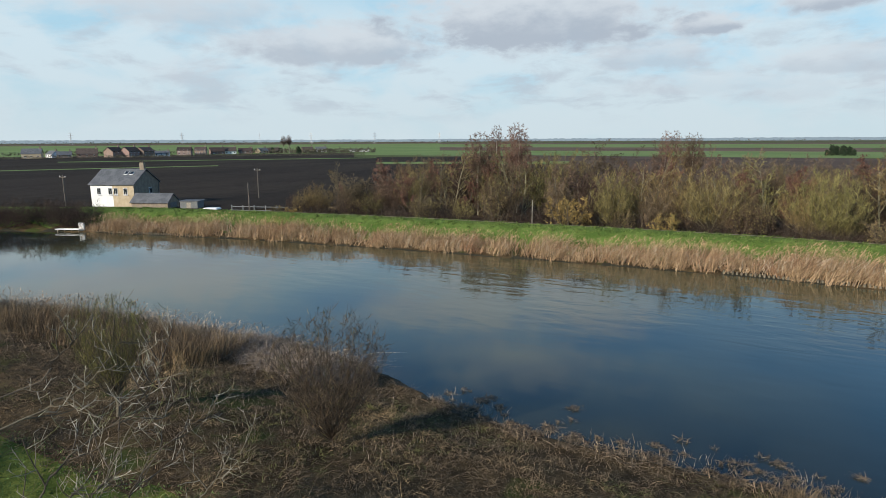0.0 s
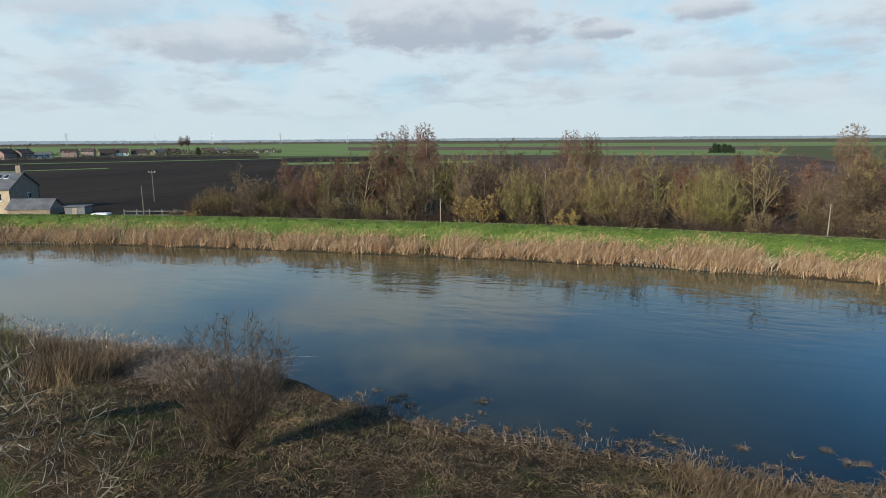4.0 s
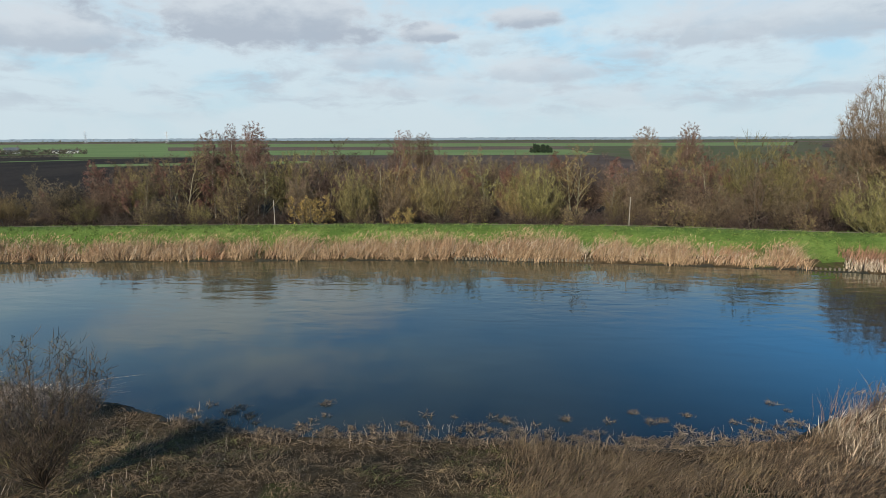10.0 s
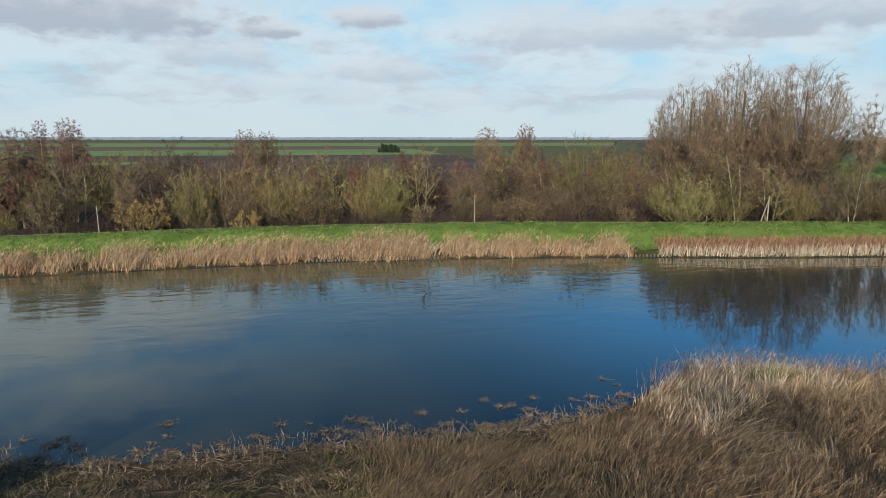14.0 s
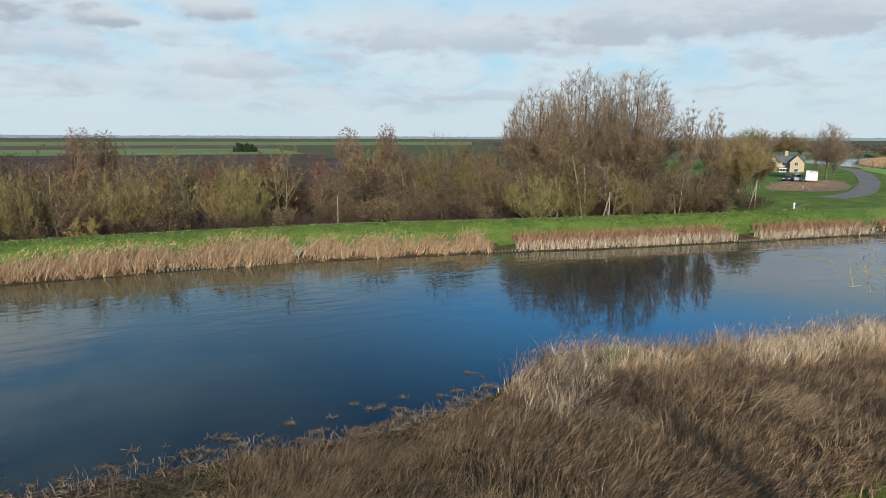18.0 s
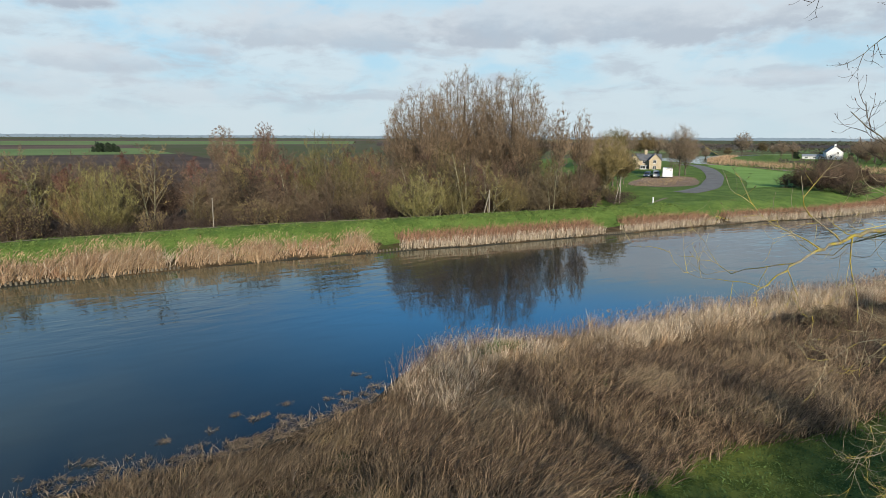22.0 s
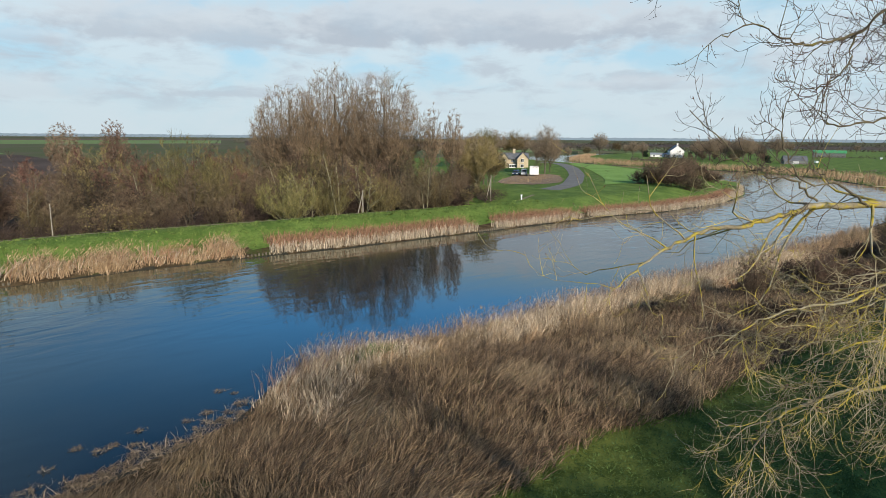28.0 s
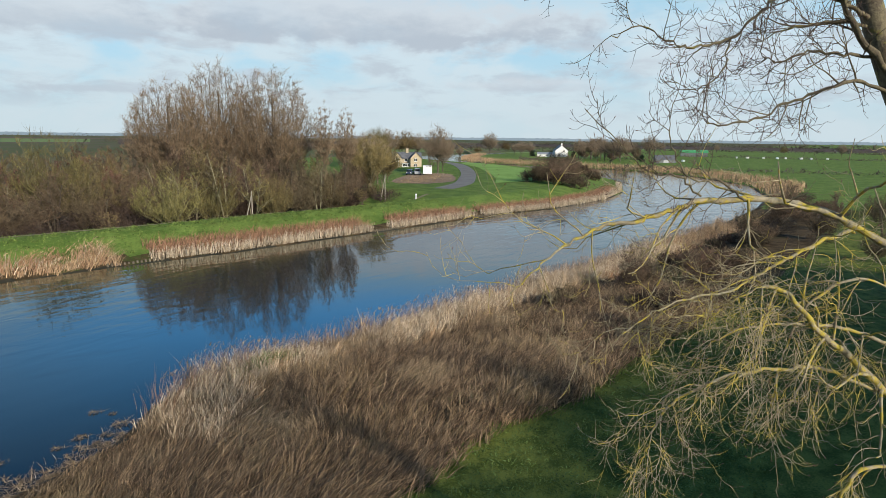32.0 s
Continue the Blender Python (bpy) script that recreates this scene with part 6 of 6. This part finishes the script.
m_mown = material("mown_green", (0.17, 0.29, 0.06), (0.22, 0.35, 0.085), 0.15, 0.95, 0.2, 10, world_space=True, spec=0.1)
m_earth = material("bare_earth", (0.19, 0.125, 0.075), (0.29, 0.2, 0.13), 0.3, 0.95, 0.4, 6, world_space=True)
patch("mown_green", [(118, 71), (140, 70), (160, 78), (182, 96), (204, 124), (214, 142), (200, 136), (180, 116), (158, 98), (136, 82)], m_mown, "smooth bright mown green beside the lane", 0.06, "grass")
patch("yard", [(108, 83), (120, 84), (140, 98), (152, 110), (146, 116), (128, 108), (112, 96)], m_earth, "bare brown earth yard by the lane", 0.06, "ground")


along_yard = rng.uniform(0, 1, (1800, 1))
p = np.array([(112, 90)]) * (1 - along_yard) + np.array([(146, 110)]) * along_yard + rng.normal(0, 1, (1800, 2)) * np.array([3.2, 3.2])
bed("weedy_patch", "dry straw and weeds on the bare yard", [blades("weeds", m_straw, p, rng, (0.2, 0.6), (0.06, 0.14), 0.5, (0, 0, 0), 0.02, 0.4, 2)], "grass")


# ---- poles, stakes, piling, landing stage ----
def pole(x, y, hgt, base, arm=0.0, label="weathered timber pole behind the dike"):
    ob = thing("utility_pole", pose(x, y, base), label, "pole")
    part("shaft", tubes("shaft", [(np.array([(0, 0, -0.5), (0.03, 0, hgt * 0.5), (0, 0, hgt)]), np.array([0.11, 0.1, 0.08]))], m_pole, 8), m_pole, ob)
    if arm:
        part("crossarm", boxed(-arm, arm, -0.06, 0.06, hgt - 0.5, hgt - 0.36, 0.01), m_pole, ob)
        for s in (-1, 0, 1):
            part("insulator", boxed(s * arm * 0.85 - 0.05, s * arm * 0.85 + 0.05, -0.05, 0.05, hgt - 0.36, hgt - 0.2, 0.02), m_frame, ob)
    return ob


pole(-75.7, 68.7, 5.2, land1(-75.7, 68.7))
pole(-95.8, 89.8, 6.2, 0.25, 0.9, "timber power pole with a crossarm")
pole(-105.8, 56.5, 6.4, land1(-105.8, 56.5), 0.9, "timber power pole with a crossarm")
for x, y, hgt in ((-27.3, 68.6, 3.4), (13.8, 69.4, 3.4)):
    ob = thing("stake", pose(x, y, land1(x, y), 1.5), "tall pale timber stake behind the dike", "post", "stakes along the dike")
    part("shaft", tubes("shaft", [(np.array([(0, 0, -0.4), (0.02, 0, hgt)]), np.array([0.06, 0.05]))], m_post, 7), m_post, ob)
for x, y, hgt in ((49.5, 66.4, 4.0), (79.0, 69.5, 4.4)):
    ob = thing("braced_pole", pose(x, y, land1(x, y)), "pale timber pole with a leaning brace", "pole", "braced poles")
    part("shaft", tubes("shaft", [(np.array([(0, 0, -0.4), (0.02, 0, hgt)]), np.array([0.1, 0.07]))], m_post, 7), m_post, ob)
    part("brace", tubes("brace", [(np.array([(-1.1, 0.1, -0.3), (-0.05, 0, hgt * 0.85)]), np.array([0.08, 0.06]))], m_post, 7), m_post, ob)
ob = thing("marker_post", pose(81.5, 64.7, land1(81.5, 64.7)), "short white marker post on the grass", "post")
part("shaft", boxed(-0.09, 0.09, -0.09, 0.09, -0.2, 0.75, 0.02), m_whitepaint, ob)
part("cap", boxed(-0.16, 0.16, -0.11, 0.11, 0.75, 0.95, 0.04), m_whitepaint, ob)

piling = thing("timber_piling", None, "row of pale timber piles along the far waterline", "revetment")
pile_mesh = tubes("timber_post", [(np.array([(0, 0, -0.9), (0, 0, 0.3), (0, 0, 0.33)]), np.array([0.1, 0.1, 0.02]))], m_pile, 7)
shore_x = np.array([q[0] for q in NORTH_SHORE[:24]])
shore_y = np.array([q[1] for q in NORTH_SHORE[:24]])
random.seed(9)
for a, b in ((-78, -66), (-5, 8.6), (26.5, 31.5), (57.5, 63), (78, 83)):
    for x in np.arange(a, b, 0.36):
        ob = part("timber_post", pile_mesh, m_pile, piling)
        ob.location = (x, float(np.interp(x, shore_x, shore_y)) - 0.32 + random.uniform(-0.03, 0.03), random.uniform(-0.06, 0.06))

stage = thing("landing_stage", pose(-84.0, 45.6, 0, 0, 0, 24), "small white landing stage under the bramble", "jetty")
for k in range(3):
    part("rail", boxed(-2.3, 1.2, -0.1 - 0.35 * k, 0.1 - 0.35 * k, 0.32, 0.42, 0.02), m_whitepaint, stage)
for k in range(4):
    part("post", boxed(-2.2 + 1.0 * k, -2.08 + 1.0 * k, -0.5, -0.36, -0.8, 0.35), m_post, stage)
bm = boxed(0.7, 1.45, -0.15, 0.1, -0.2, 1.2, 0.03)
part("end_board", bm, m_whitepaint, stage, "white board with a peaked top")
fence = thing("fence", pose(-72, 71, land1(-72, 71), 0, 0, 18), "low dark timber fence behind the dike", "fence")
for k in range(8):
    part("fence_post", boxed(-8 + 2 * k, -7.88 + 2 * k, -0.06, 0.06, -0.3, 1.5), m_door, fence)
for z in (0.6, 1.2):
    part("fence_rail", boxed(-8, 6.1, -0.09, -0.06, z, z + 0.12), m_door, fence)


# ---- the far plain ----
m_conifer = material("dark_needles", (0.02, 0.035, 0.018), (0.035, 0.055, 0.028), 0.5, 0.9, 0, island=0.4)
CON = dict(stems=1, height=13, spread=1, levels=(26, 7), up=0.02, wild=0.2, trunk_r=0.18, angle=1.2, shrink=0.34, fork=(0.12, 1.0))
pine = tree("pine", "dark evergreen pine in the open fields", 70, m_bark, m_conifer, CON, 0.2, leaves=(m_conifer, 3000, 0.55), group="pines in the fields")
x, y = at(2.7, 500)
pine.matrix_world = pose(x, y, 0.25) @ Matrix.Scale(0.8, 4)
pine_scale = [(3.05, 505, 0.9), (3.5, 498, 0.95), (3.9, 503, 0.85), (4.2, 500, 0.6), (2.4, 503, 0.55)]
for az, dist, k in pine_scale:
    x, y = at(az, dist)
    copy_thing(pine, pose(x, y, 0.25, 0, 0, 90 * k) @ Matrix.Scale(k, 4))
for az, dist, k in [(-43.0, 560, 0.9), (-45.3, 600, 0.75), (64, 420, 0.6), (62.3, 405, 0.7), (66, 410, 0.6), (72, 340, 0.6)]:
    x, y = at(az, dist)
    copy_thing(pine, pose(x, y, 0.25, 0, 0, 90 * k) @ Matrix.Scale(k, 4))
for az, dist, k in [(-44.3, 570, 1.15), (-43.8, 575, 1.2)]:
    plant("birch_b", *at(az, dist), k)

m_hedge = material("far_hedge", (0.07, 0.065, 0.045), (0.11, 0.1, 0.07), 0.02, 0.95, 0, island=0.3, world_space=True)


def hedge(az0, az1, dist, hgt, n, seed, jag=0.5):
    """A distant line of hedge and small trees."""
    g = np.random.default_rng(seed)
    a = np.radians(g.uniform(az0, az1, n))
    top = hgt * (0.35 + 0.65 * np.abs(wave(a * 180, a * 90, 1.0, seed)) ** jag * np.abs(wave(a * 600, a * 33, 1.0, seed + 1)) ** 0.3)
    r = dist + g.normal(0, 6, n)
    c = np.stack([np.sin(a) * r, np.cos(a) * r, 0.2 + g.uniform(0, 1, n) * top], 1)
    u, v = g.normal(size=(n, 3)), g.normal(size=(n, 3))
    s = (0.22 * hgt * g.uniform(0.5, 1.3, n))[:, None]
    V = np.stack([c - u * s * 0.5, c + v * s * 0.4, c + u * s * 0.5], 1).reshape(-1, 3)
    V[:, 2] = np.maximum(V[:, 2], 0.1)
    ob = new("far_hedge", sheet("far_hedge", V, np.arange(3 * n).reshape(-1, 3), m_hedge))
    tagged(ob, "distant hedge and small trees across the plain", "hedge", kind="stuff")


hedge(-75, -37, 640, 5, 4000, 1)
hedge(-67, -37, 500, 3, 5000, 11)
hedge(-75, -20, 2400, 14, 4000, 2)
hedge(-25, 30, 2700, 13, 4000, 3)
hedge(25, 62, 1100, 8, 5000, 4)
hedge(42, 66, 620, 7, 4000, 5)
hedge(60, 100, 1300, 11, 4000, 6)
hedge(58, 100, 760, 6, 4000, 12)
hedge(75, 96, 470, 3, 3000, 7)
hedge(70, 100, 260, 2.6, 3000, 8)
hedge(-48, -36, 600, 6, 2500, 9)
hedge(61, 66, 330, 3, 1500, 10)


def pylon(az, dist, hgt):
    x, y = at(az, dist)
    ob = thing("pylon", pose(x, y, 0.2, 0, 0, random.uniform(0, 90)), "distant steel lattice pylon", "pylon", "power line on the horizon")
    for sx, sy in ((-1, -1), (-1, 1), (1, -1), (1, 1)):
        part("leg", tubes("leg", [(np.array([(4 * sx, 4 * sy, 0), (1.0 * sx, 1.0 * sy, hgt * 0.6), (0.2 * sx, 0.2 * sy, hgt)]), np.array([0.35, 0.3, 0.2]))], m_metal, 4), m_metal, ob)
    for z, w in ((0.62, 7), (0.76, 8.5), (0.9, 6)):
        part("crossarm", boxed(-w, w, -0.3, 0.3, z * hgt, z * hgt + 0.7), m_metal, ob)
    for k in range(4):
        w = 4 - 0.75 * k
        part("brace", boxed(-w, w, -0.2, 0.2, hgt * 0.14 * (k + 0.6), hgt * 0.14 * (k + 0.6) + 0.4), m_metal, ob)


for az in (-60.9, -52.7, -46.3, -41.8, -36, -30):
    pylon(az, 2300, 40)

# glowing line of land at the edge of sight, haze painted into its colour
m_haze = bpy.data.materials.new("painted_haze")
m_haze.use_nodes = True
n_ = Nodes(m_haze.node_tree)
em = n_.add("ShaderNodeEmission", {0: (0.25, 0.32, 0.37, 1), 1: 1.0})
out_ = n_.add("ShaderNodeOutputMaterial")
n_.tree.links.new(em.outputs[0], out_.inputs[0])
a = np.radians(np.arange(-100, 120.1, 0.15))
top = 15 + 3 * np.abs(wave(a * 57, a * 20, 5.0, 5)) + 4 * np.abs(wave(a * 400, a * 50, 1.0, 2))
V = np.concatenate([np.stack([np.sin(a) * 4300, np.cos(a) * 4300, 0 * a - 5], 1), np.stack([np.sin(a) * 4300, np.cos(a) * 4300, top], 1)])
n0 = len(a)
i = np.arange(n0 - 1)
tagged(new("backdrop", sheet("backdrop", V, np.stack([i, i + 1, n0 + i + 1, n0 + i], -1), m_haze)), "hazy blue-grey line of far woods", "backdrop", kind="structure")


# ---- dead reeds in the shallows ----
clump_meshes = []
m_sodden = material("sodden_reed", (0.05, 0.037, 0.025), (0.27, 0.205, 0.135), 3.0, 0.8, 0.0, island=0.5)
g = np.random.default_rng(31)
for k in range(8):
    n = 90 if k < 5 else 34
    p0 = g.normal(0, 0.24, (n, 2)) * np.array([1.3, 0.8])
    root = np.stack([p0[:, 0], p0[:, 1], np.full(n, -0.12) + 0.22 * np.exp(-(p0 ** 2).sum(1) * 6)], 1)
    way = np.stack([g.normal(0.2, 0.9, n), g.normal(0, 0.7, n), g.uniform(0.05, 0.9 if k < 5 else 1.6, n)], 1)
    way /= np.linalg.norm(way, axis=1)[:, None]
    clump_meshes.append(ribbons("dead_reeds", root, way, g.uniform(0.15, 0.5, n), g.uniform(0.02, 0.05, n), np.stack([g.normal(0, 0.4, n), g.normal(0, 0.4, n), g.uniform(-0.8, -0.1, n)], 1), m_sodden, g, 0.0, 3))
random.seed(21)
for k in range(290):
    x = random.uniform(-14.5, 12.5)
    edge = float(np.interp(-x, [-q[0] for q in SOUTH_SHORE], [q[1] for q in SOUTH_SHORE]))
    off = abs(random.gauss(0, 1.2)) - 0.15
    ob = thing("dead_reed_clump", None, "broken dead reed stems heaped in the shallows", "reeds", "dead reeds in the shallows")
    tagged(part("stem", clump_meshes[k % 8], m_sodden, ob), kind="stuff")
    ob.matrix_world = pose(x, edge + off, 0.0, 0, 0, random.uniform(-30, 30)) @ Matrix.Scale(random.uniform(0.4, 0.8) * (1.6 if off < 0.6 else 1.0), 4)

# broken stalks that still stand in the shallows
p = along(RIVER, 520, rng, -1.9, 0.3, -14.5, 12, False)
p = p[wave(p[:, 0], p[:, 1], 1.2, 3) > -0.3]
bed("reed_stubble", "short broken bulrush stalks standing in the shallows", [blades("stalks", m_grey, p, rng, (0.25, 0.7), (0.015, 0.035), 0.2, (0.05, 0, 0), 0.1, 0.2, 2, 0.0, 0.0)])
